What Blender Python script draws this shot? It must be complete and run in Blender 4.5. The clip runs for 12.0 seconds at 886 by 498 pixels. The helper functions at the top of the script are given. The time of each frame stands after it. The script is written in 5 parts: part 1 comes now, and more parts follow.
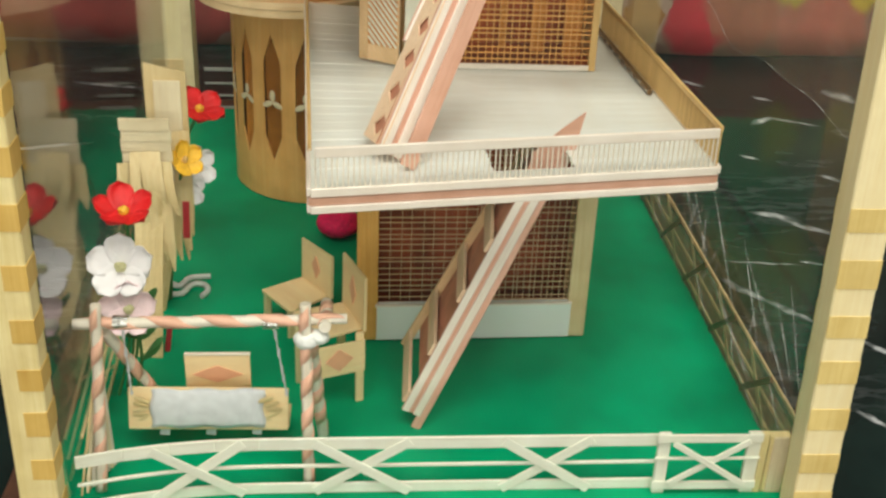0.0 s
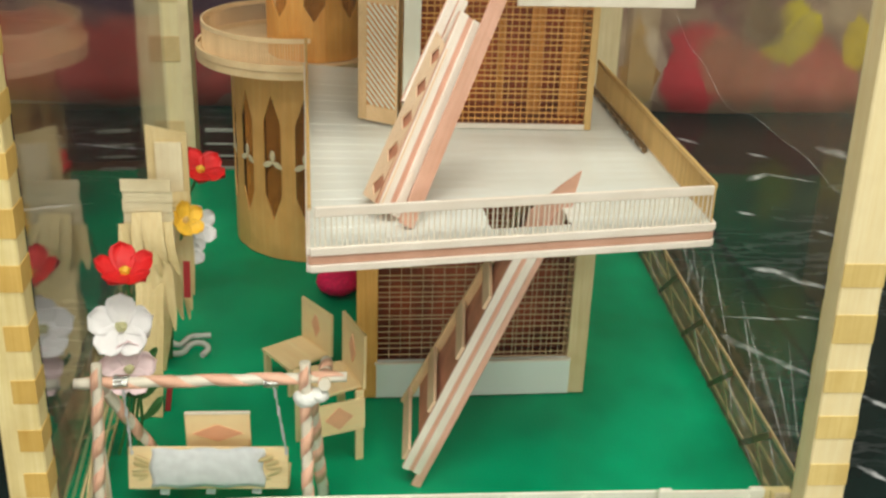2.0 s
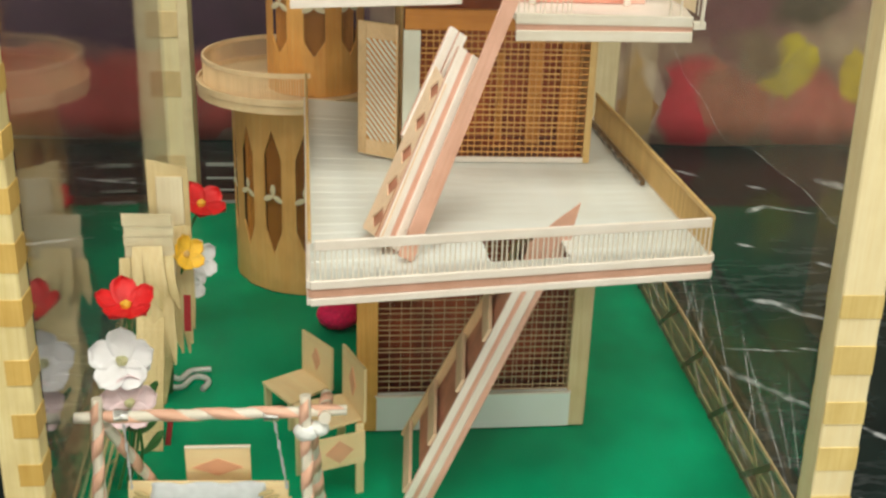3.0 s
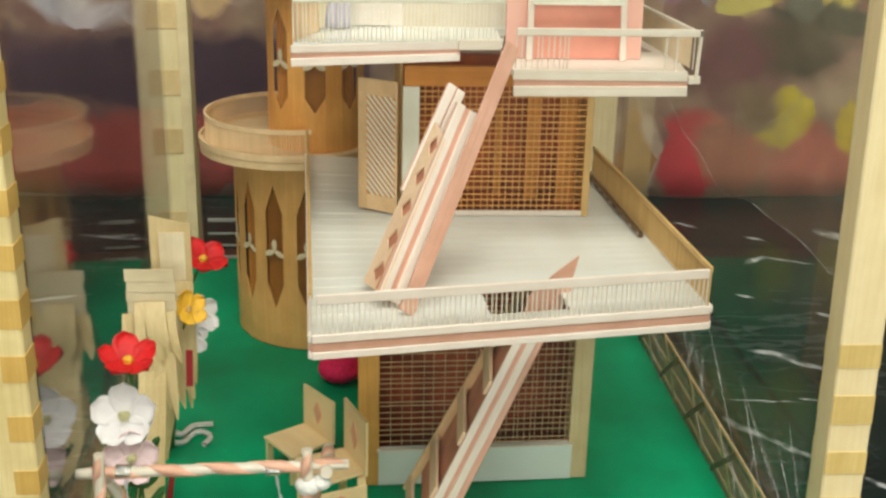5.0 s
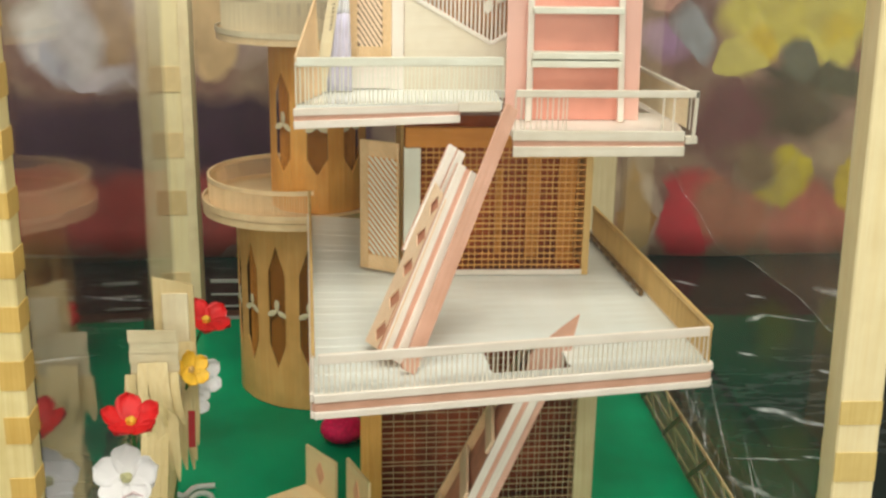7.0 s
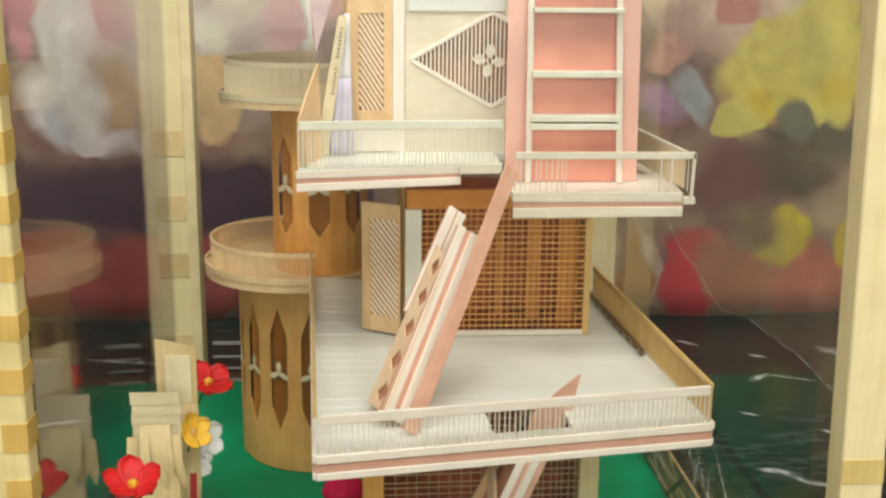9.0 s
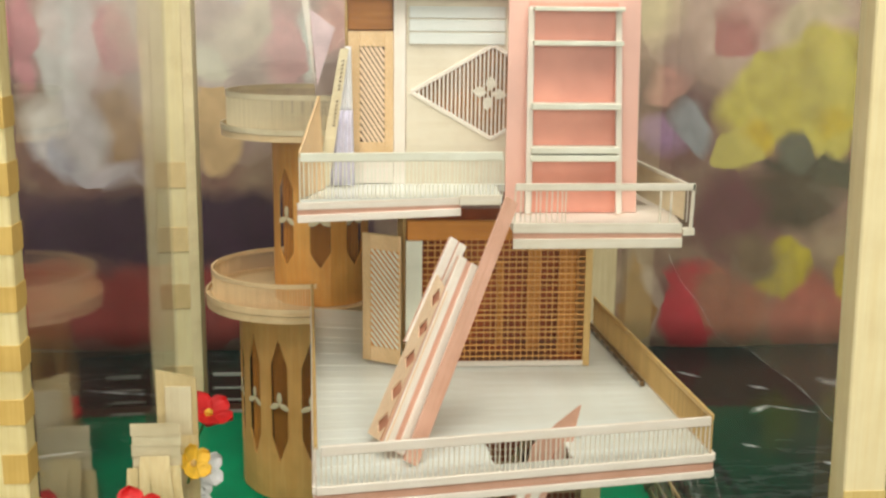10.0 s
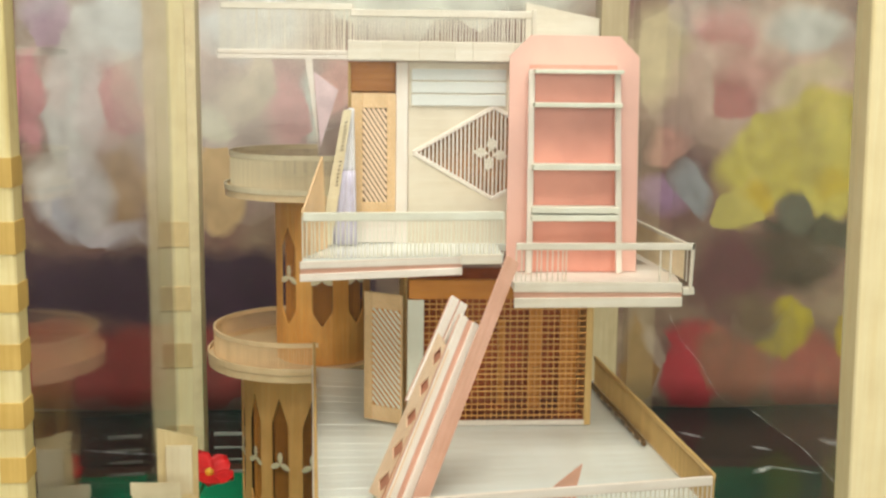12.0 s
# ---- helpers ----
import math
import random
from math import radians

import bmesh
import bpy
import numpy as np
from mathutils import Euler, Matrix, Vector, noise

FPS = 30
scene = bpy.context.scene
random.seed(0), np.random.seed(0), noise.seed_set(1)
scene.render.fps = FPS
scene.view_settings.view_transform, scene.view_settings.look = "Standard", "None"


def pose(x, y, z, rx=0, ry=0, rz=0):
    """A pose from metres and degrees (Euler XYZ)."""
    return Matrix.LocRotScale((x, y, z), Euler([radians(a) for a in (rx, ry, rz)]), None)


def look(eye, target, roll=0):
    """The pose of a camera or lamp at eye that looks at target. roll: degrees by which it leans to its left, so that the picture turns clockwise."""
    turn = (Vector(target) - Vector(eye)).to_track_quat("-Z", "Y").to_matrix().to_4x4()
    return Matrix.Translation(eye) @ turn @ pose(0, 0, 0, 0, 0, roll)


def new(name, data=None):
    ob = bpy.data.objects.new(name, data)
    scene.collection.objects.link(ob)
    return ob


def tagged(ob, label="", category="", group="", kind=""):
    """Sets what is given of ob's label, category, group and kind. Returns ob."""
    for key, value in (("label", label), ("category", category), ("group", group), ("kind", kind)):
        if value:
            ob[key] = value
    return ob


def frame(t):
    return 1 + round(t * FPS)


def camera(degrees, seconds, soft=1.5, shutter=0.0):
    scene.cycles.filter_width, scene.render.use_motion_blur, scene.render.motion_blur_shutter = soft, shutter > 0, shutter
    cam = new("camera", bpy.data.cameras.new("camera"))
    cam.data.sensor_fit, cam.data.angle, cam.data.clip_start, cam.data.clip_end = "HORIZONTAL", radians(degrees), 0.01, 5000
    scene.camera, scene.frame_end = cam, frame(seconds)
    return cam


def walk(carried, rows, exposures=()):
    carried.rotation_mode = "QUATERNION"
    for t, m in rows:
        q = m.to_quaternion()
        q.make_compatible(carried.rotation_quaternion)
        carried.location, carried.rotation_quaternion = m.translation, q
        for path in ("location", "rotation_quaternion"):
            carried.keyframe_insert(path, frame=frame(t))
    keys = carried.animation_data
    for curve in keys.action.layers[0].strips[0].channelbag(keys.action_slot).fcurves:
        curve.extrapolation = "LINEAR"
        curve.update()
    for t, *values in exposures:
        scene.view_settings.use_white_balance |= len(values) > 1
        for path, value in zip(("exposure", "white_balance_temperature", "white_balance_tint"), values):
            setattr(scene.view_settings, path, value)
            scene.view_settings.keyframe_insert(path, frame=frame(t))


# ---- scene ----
cam = camera(42.36, 12.0, soft=2.55)
PATH = [
    (0, (-0.0091, -0.7354, 0.4567), (0.1397, 1.0380, -0.4560), 2.57),
    (0.5, (-0.0090, -0.7367, 0.4575), (0.1409, 1.0465, -0.4356), 2.53),
    (1, (-0.0089, -0.7381, 0.4582), (0.1403, 1.0556, -0.4138), 2.42),
    (1.5, (-0.0087, -0.7395, 0.4589), (0.1401, 1.0657, -0.3891), 2.24),
    (2, (-0.0086, -0.7409, 0.4595), (0.1396, 1.0762, -0.3626), 2.10),
    (2.5, (-0.0085, -0.7423, 0.4602), (0.1389, 1.0864, -0.3361), 1.94),
    (3, (-0.0084, -0.7437, 0.4608), (0.1391, 1.0964, -0.3086), 1.86),
    (5, (-0.0081, -0.7494, 0.4629), (0.1372, 1.1250, -0.2195), 1.35),
    (5.5, (-0.0080, -0.7508, 0.4633), (0.1364, 1.1324, -0.1945), 1.23),
    (6, (-0.0080, -0.7522, 0.4637), (0.1352, 1.1392, -0.1702), 1.10),
    (6.5, (-0.0080, -0.7537, 0.4641), (0.1348, 1.1461, -0.1445), 1.03),
    (7, (-0.0079, -0.7551, 0.4645), (0.1339, 1.1527, -0.1187), 0.95),
    (9, (-0.0079, -0.7608, 0.4656), (0.1315, 1.1759, -0.0139), 0.62),
    (9.5, (-0.0079, -0.7622, 0.4658), (0.1311, 1.1804, 0.0110), 0.70),
    (10, (-0.0080, -0.7637, 0.4660), (0.1305, 1.1855, 0.0400), 0.62),
    (10.5, (-0.0080, -0.7651, 0.4661), (0.1298, 1.1892, 0.0639), 0.67),
    (11, (-0.0081, -0.7666, 0.4662), (0.1286, 1.1935, 0.0928), 0.71),
    (11.5, (-0.0081, -0.7680, 0.4663), (0.1279, 1.1966, 0.1175), 0.67),
    (12, (-0.0082, -0.7695, 0.4663), (0.1275, 1.1997, 0.1436), 0.67),
]
walk(cam, [(t, look(eye, target, roll)) for t, eye, target, roll in PATH], [(0, -1.13), (7, -1.17), (12, -1.21)])

# ---- light: a fluorescent-lit indoor room, plus an added frontal fill ----
world = bpy.data.worlds.new("world")
scene.world = world
world.use_nodes = True
world.node_tree.nodes["Background"].inputs[0].default_value = (0.9, 0.95, 1.0, 1)
world.node_tree.nodes["Background"].inputs[1].default_value = 0.3


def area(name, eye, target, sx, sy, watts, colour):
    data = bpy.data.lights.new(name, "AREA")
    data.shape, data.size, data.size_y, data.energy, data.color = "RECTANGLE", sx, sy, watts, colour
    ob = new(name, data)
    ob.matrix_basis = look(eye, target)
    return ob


area("ceiling_lamp_light", (0.20, -1.10, 2.30), (0.20, -1.10, 0.2), 2.4, 1.5, 140, (1.0, 0.965, 0.845))
# added fill from behind the camera; also gives the front glass its glare
area("front_fill_light", (-0.15, -2.47, 0.78), (-0.15, 0.0, 0.78), 2.75, 1.15, 66, (1.0, 0.965, 0.845))


# ---- materials ----
def shader(name):
    m = bpy.data.materials.new(name)
    m.use_nodes = True
    nt = m.node_tree
    return m, nt, nt.nodes["Principled BSDF"]


def node(nt, kind, **values):
    n = nt.nodes.new(kind)
    for k, v in values.items():
        n.inputs[k].default_value = v
    return n


def ramp(nt, fac, stops):
    r = nt.nodes.new("ShaderNodeValToRGB")
    els = r.color_ramp.elements
    while len(els) < len(stops):
        els.new(0.5)
    for e, (p, c) in zip(els, stops):
        e.position, e.color = p, (*c, 1)
    nt.links.new(fac, r.inputs[0])
    return r.outputs[0]


def mix(nt, kind, fac, a, b):
    n = nt.nodes.new("ShaderNodeMix")
    n.data_type, n.blend_type = "RGBA", kind
    for sock, v in ((n.inputs[0], fac), (n.inputs[6], a), (n.inputs[7], b)):
        if hasattr(v, "links") or isinstance(v, bpy.types.NodeSocket):
            nt.links.new(v, sock)
        else:
            sock.default_value = v if isinstance(v, (int, float)) else (*v, 1)
    return n.outputs[2]


def noise_of(nt, scale, detail=4.0, stretch=(1, 1, 1), rough=0.55):
    tc = nt.nodes.new("ShaderNodeTexCoord")
    mp = nt.nodes.new("ShaderNodeMapping")
    mp.inputs["Scale"].default_value = stretch
    nt.links.new(tc.outputs["Object"], mp.inputs[0])
    n = node(nt, "ShaderNodeTexNoise", Scale=scale, Detail=detail, Roughness=rough)
    nt.links.new(mp.outputs[0], n.inputs["Vector"])
    return n.outputs[0]


def bump(nt, bsdf, height, strength, distance=0.0006):
    b = node(nt, "ShaderNodeBump", Strength=strength, Distance=distance)
    nt.links.new(height, b.inputs["Height"])
    nt.links.new(b.outputs[0], bsdf.inputs["Normal"])


def wood(name, light, dark, rough=0.5, axis=0, tint=0.16, gloss=0.4, stained=0.55):
    """Split bamboo: long fibres along one axis, soft stains, a tint of its own for each piece."""
    m, nt, b = shader(name)
    st = [420, 420, 420]
    st[axis] = 16
    fibre = noise_of(nt, 1.0, 5.0, st, 0.6)
    stain = noise_of(nt, 38.0, 3.0)
    col = ramp(nt, fibre, [(0.28, dark), (0.72, light)])
    col = mix(nt, "MULTIPLY", stained, col, ramp(nt, stain, [(0.3, (0.72, 0.66, 0.56)), (0.65, (1, 1, 1))]))
    info = nt.nodes.new("ShaderNodeObjectInfo")
    col = mix(nt, "MULTIPLY", 1.0, col, ramp(nt, info.outputs["Random"], [(0, (1 - tint, 1 - tint * 1.15, 1 - tint * 1.5)), (1, (1, 1, 1))]))
    nt.links.new(col, b.inputs["Base Color"])
    b.inputs["Roughness"].default_value = rough
    b.inputs["Specular IOR Level"].default_value = gloss
    bump(nt, b, fibre, 0.35, 0.0005)
    return m


def plain(name, colour, rough=0.5, spread=0.15, scale=60.0, strength=0.15, gloss=0.5, metal=0.0):
    m, nt, b = shader(name)
    n = noise_of(nt, scale, 5.0)
    dark = tuple(c * (1 - spread) for c in colour)
    lite = tuple(min(1.0, c * (1 + spread)) for c in colour)
    nt.links.new(ramp(nt, n, [(0.3, dark), (0.7, lite)]), b.inputs["Base Color"])
    b.inputs["Roughness"].default_value = rough
    b.inputs["Specular IOR Level"].default_value = gloss
    b.inputs["Metallic"].default_value = metal
    bump(nt, b, n, strength)
    return m


CREAM = wood("bamboo_cream", (0.95, 0.90, 0.84), (0.91, 0.82, 0.73), tint=0.08, stained=0.30)
PALE = wood("bamboo_pale", (0.90, 0.87, 0.78), (0.82, 0.76, 0.64), tint=0.08, stained=0.4)
TAN = wood("bamboo_tan", (0.82, 0.57, 0.24), (0.68, 0.44, 0.16))
TANZ = wood("bamboo_tan_upright", (0.92, 0.52, 0.16), (0.80, 0.40, 0.09), axis=2)
PALEZ = wood("bamboo_pale_upright", (0.90, 0.76, 0.50), (0.80, 0.62, 0.36), axis=2)
ORANGE = wood("bamboo_orange", (0.86, 0.38, 0.07), (0.70, 0.26, 0.04))
PINK = wood("bamboo_dyed_pink", (0.85, 0.52, 0.41), (0.76, 0.42, 0.31), tint=0.12)
DECK = wood("bamboo_deck", (0.89, 0.95, 0.93), (0.85, 0.88, 0.84), tint=0.07, rough=0.24, gloss=0.6, stained=0.22)
SALMON = plain("salmon_board", (0.88, 0.52, 0.43), 0.4, 0.10, 18.0, 0.05)
SALMON_D = plain("salmon_panel", (0.90, 0.36, 0.27), 0.35, 0.26, 11.0, 0.05)
AMBER = wood("bamboo_amber", (1.0, 0.60, 0.20), (0.94, 0.46, 0.11))
STRAW = wood("dry_straw", (0.97, 0.84, 0.51), (0.85, 0.67, 0.34), axis=2, tint=0.25)
SHEATH = wood("straw_sheath", (0.95, 0.86, 0.63), (0.87, 0.75, 0.50), tint=0.10)
SHEATH_D = wood("straw_sheath_tan", (0.93, 0.78, 0.46), (0.84, 0.66, 0.35), axis=2, tint=0.10)
TOWER = wood("tower_bamboo", (0.98, 0.61, 0.24), (0.91, 0.48, 0.15), axis=2, rough=0.38)
TOWER_U = wood("upper_tower_bamboo", (0.98, 0.55, 0.17), (0.92, 0.42, 0.10), axis=2, rough=0.38)
DISC = wood("tower_edge", (0.99, 0.79, 0.50), (0.94, 0.68, 0.38))
CHAIR = wood("chair_bamboo", (1.0, 0.84, 0.51), (0.96, 0.71, 0.38), tint=0.10, stained=0.35)
WALLC = wood("wall_cream", (0.89, 0.83, 0.70), (0.83, 0.75, 0.60), tint=0.05, stained=0.4)
WALLW = wood("wall_white", (0.89, 0.92, 0.82), (0.84, 0.85, 0.73), tint=0.05, stained=0.35)
STRIPW = wood("strip_white", (0.86, 0.90, 0.89), (0.80, 0.85, 0.83), tint=0.05, stained=0.2)
DOORF = wood("door_amber", (0.98, 0.73, 0.45), (0.90, 0.61, 0.33), axis=2)
FENCE_B = wood("fence_brown", (0.70, 0.55, 0.31), (0.52, 0.38, 0.19), rough=0.35)
FENCE_D = wood("fence_post_brown", (0.22, 0.13, 0.05), (0.13, 0.075, 0.03), rough=0.4)
MESHW = wood("bamboo_screen", (0.88, 0.66, 0.42), (0.72, 0.48, 0.26))
BRICK = plain("red_brown_inside", (0.30, 0.062, 0.02), 0.6, 0.5, 34.0)
SPIRAL = wood("paper_pink", (0.92, 0.58, 0.44), (0.87, 0.50, 0.36), tint=0.06)
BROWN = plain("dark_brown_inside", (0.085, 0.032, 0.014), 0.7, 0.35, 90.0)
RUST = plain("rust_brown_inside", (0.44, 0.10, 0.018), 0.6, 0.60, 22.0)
SHEET = wood("stair_sheet", (0.97, 0.76, 0.56), (0.90, 0.64, 0.42), tint=0.05, stained=0.3)
BACKP = plain("brown_pink_board", (0.62, 0.27, 0.17), 0.6, 0.2, 50.0)
DIAM = plain("orange_pink_inlay", (0.80, 0.42, 0.25), 0.5, 0.10, 90.0)
POST_R = wood("rear_post_pale", (0.95, 0.85, 0.54), (0.89, 0.75, 0.40), axis=2, tint=0.06, stained=0.3)
BAND_R = wood("rear_post_band", (0.91, 0.73, 0.41), (0.82, 0.62, 0.29), axis=2, tint=0.12, stained=0.4)
# post paint again: lit copy for the left strip, shaded copy for the right post
REAR_LIT = wood("rear_post_lit_cream", (0.99, 0.88, 0.58), (0.96, 0.79, 0.46), axis=2, tint=0.06)
REAR_SHADED = wood("rear_post_shaded_tan", (0.78, 0.66, 0.43), (0.66, 0.53, 0.31), axis=2, tint=0.10, stained=0.4)
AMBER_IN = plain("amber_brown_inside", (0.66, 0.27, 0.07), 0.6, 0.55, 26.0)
POST_L = wood("post_pale", (0.88, 0.77, 0.42), (0.78, 0.65, 0.29), axis=2, tint=0.05)
POST_A = wood("post_band_amber", (0.78, 0.55, 0.17), (0.68, 0.44, 0.11), axis=2, tint=0.12)
POST_D = wood("post_band", (0.86, 0.70, 0.30), (0.78, 0.59, 0.21), axis=2, tint=0.12)
RAILG = plain("grey_white_rail", (0.36, 0.35, 0.32), 0.5, 0.1)
WHITE = plain("white_plastic", (0.80, 0.82, 0.80), 0.4, 0.05)
GREY = plain("grey_white_cloth", (0.68, 0.71, 0.74), 0.85, 0.10, 160.0, 0.2)
FOIL = plain("silver_foil", (0.75, 0.75, 0.73), 0.25, 0.2, 300.0, 0.8, metal=1.0)
PETAL_R = plain("red_petal", (0.66, 0.010, 0.012), 0.55, 0.25, 90.0)
PETAL_W = plain("white_petal", (0.88, 0.87, 0.89), 0.6, 0.05, 90.0)
PETAL_P = plain("pink_white_petal", (0.86, 0.68, 0.71), 0.6, 0.16, 60.0)
PETAL_Y = plain("yellow_petal", (0.85, 0.50, 0.04), 0.55, 0.2, 90.0)
LEAF = plain("green_stem", (0.05, 0.20, 0.05), 0.5, 0.3)
HEART = plain("pale_heart", (0.56, 0.55, 0.30), 0.6, 0.2, 120.0)
MAGENTA = plain("magenta_pompon", (0.78, 0.006, 0.10), 0.7, 0.25, 300.0, 0.6)
LILAC = plain("lilac_cloth", (0.66, 0.63, 0.76), 0.7, 0.12, 80.0, 0.3)
RED = plain("red_ribbon", (0.36, 0.02, 0.025), 0.6)
FLOOR_D = plain("dark_stone_floor", (0.045, 0.042, 0.040), 0.5, 0.2, 6.0)
PLASTER = plain("painted_plaster", (0.34, 0.33, 0.30), 0.8, 0.06, 8.0)
LAMP, _nt, _b = shader("lamp_glass")
_b.inputs["Emission Color"].default_value = (1, 0.95, 0.85, 1)
_b.inputs["Emission Strength"].default_value = 3.0


def green_floor():
    m, nt, b = shader("green_glossy_paper")
    n = noise_of(nt, 7.0, 3.0)
    # light and dark green patches paint the patchy sheen into the colour
    nt.links.new(ramp(nt, n, [(0.32, (0.0, 0.200, 0.084)), (0.68, (0.0, 0.435, 0.198))]), b.inputs["Base Color"])
    b.inputs["Roughness"].default_value = 0.26
    b.inputs["Specular IOR Level"].default_value = 0.06
    bump(nt, b, noise_of(nt, 22.0, 2.0), 0.25, 0.0016)
    return m


# veins of the counter top: middle x, y, half length, half width, turn in degrees
VEINS = [
    (0.426, 0.667, 0.019, 0.0040, -39),
    (0.499, 0.613, 0.016, 0.0040, -27),
    (0.473, 0.534, 0.021, 0.0060, 33),
    (0.515, 0.533, 0.030, 0.0040, -26),
    (0.403, 0.268, 0.023, 0.0060, -19),
    (0.430, 0.245, 0.026, 0.0050, -45),
    (0.328, 0.116, 0.022, 0.0045, -56),
    (0.355, 0.081, 0.026, 0.0040, -51),
    (0.497, 0.361, 0.011, 0.0045, -36),
    (0.407, 0.022, 0.012, 0.0040, -59),
    (0.365, -0.074, 0.013, 0.0030, -56),
    (0.607, 0.628, 0.027, 0.0120, -64),
    (0.426, 0.419, 0.013, 0.0030, -31),
    (0.406, 0.166, 0.012, 0.0020, -17),
    (0.359, 0.166, 0.034, 0.0015, -6),
    (-0.360, 0.420, 0.060, 0.0040, 15), (-0.300, 0.620, 0.060, 0.0040, -12),
]


def marble():
    m, nt, b = shader("black_marble")
    tc = nt.nodes.new("ShaderNodeTexCoord")
    warp = node(nt, "ShaderNodeTexNoise", Scale=22.0, Detail=4.0, Roughness=0.6)
    nt.links.new(tc.outputs["Object"], warp.inputs["Vector"])
    bent = nt.nodes.new("ShaderNodeVectorMath")
    bent.operation = "MULTIPLY_ADD"
    nt.links.new(warp.outputs[1], bent.inputs[0])
    bent.inputs[1].default_value = (0.020, 0.020, 0.0)
    nt.links.new(tc.outputs["Object"], bent.inputs[2])
    breaks = ramp(nt, noise_of(nt, 60.0, 3.0), [(0.36, (0.12, 0.12, 0.12)), (0.62, (1, 1, 1))])
    vein = None
    for x, y, l, w, turn in VEINS:
        mp = nt.nodes.new("ShaderNodeMapping")
        mp.vector_type = "TEXTURE"
        mp.inputs["Location"].default_value = (x + 0.010, y + 0.010, -0.020)
        mp.inputs["Rotation"].default_value = (0, 0, math.radians(turn))
        mp.inputs["Scale"].default_value = (l * 1.15, w * 1.25, 0.5)
        nt.links.new(bent.outputs[0], mp.inputs[0])
        ln = nt.nodes.new("ShaderNodeVectorMath")
        ln.operation = "LENGTH"
        nt.links.new(mp.outputs[0], ln.inputs[0])
        line = ramp(nt, ln.outputs["Value"], [(0.0, (1, 1, 1)), (0.45, (0.8, 0.8, 0.8)), (1.0, (0, 0, 0))])
        vein = line if vein is None else mix(nt, "ADD", 1.0, vein, line)
    vein = mix(nt, "MULTIPLY", 1.0, vein, breaks)
    mp = nt.nodes.new("ShaderNodeMapping")
    mp.inputs["Rotation"].default_value = (0, 0, 0.5)
    mp.inputs["Scale"].default_value = (1.0, 4.0, 1.0)
    nt.links.new(bent.outputs[0], mp.inputs[0])
    fine = node(nt, "ShaderNodeTexNoise", Scale=7.0, Detail=5.0, Roughness=0.6)
    nt.links.new(mp.outputs[0], fine.inputs["Vector"])
    faint = ramp(nt, fine.outputs[0], [(0.47, (0, 0, 0)), (0.50, (0.07, 0.07, 0.07)), (0.53, (0, 0, 0))])
    vein = mix(nt, "ADD", 1.0, vein, mix(nt, "MULTIPLY", 1.0, faint, ramp(nt, noise_of(nt, 5.0, 2.0), [(0.45, (0, 0, 0)), (0.60, (1, 1, 1))])))
    # dark clouding, tinted teal to paint in the green floor's reflection
    cloud = ramp(nt, noise_of(nt, 7.0, 5.0), [(0.35, (0.003, 0.010, 0.010)), (0.60, (0.008, 0.022, 0.020)), (0.80, (0.026, 0.030, 0.022))])
    nt.links.new(mix(nt, "MIX", vein, cloud, (0.78, 0.82, 0.85)), b.inputs["Base Color"])
    b.inputs["Roughness"].default_value = 0.14
    b.inputs["Specular IOR Level"].default_value = 0.16
    return m


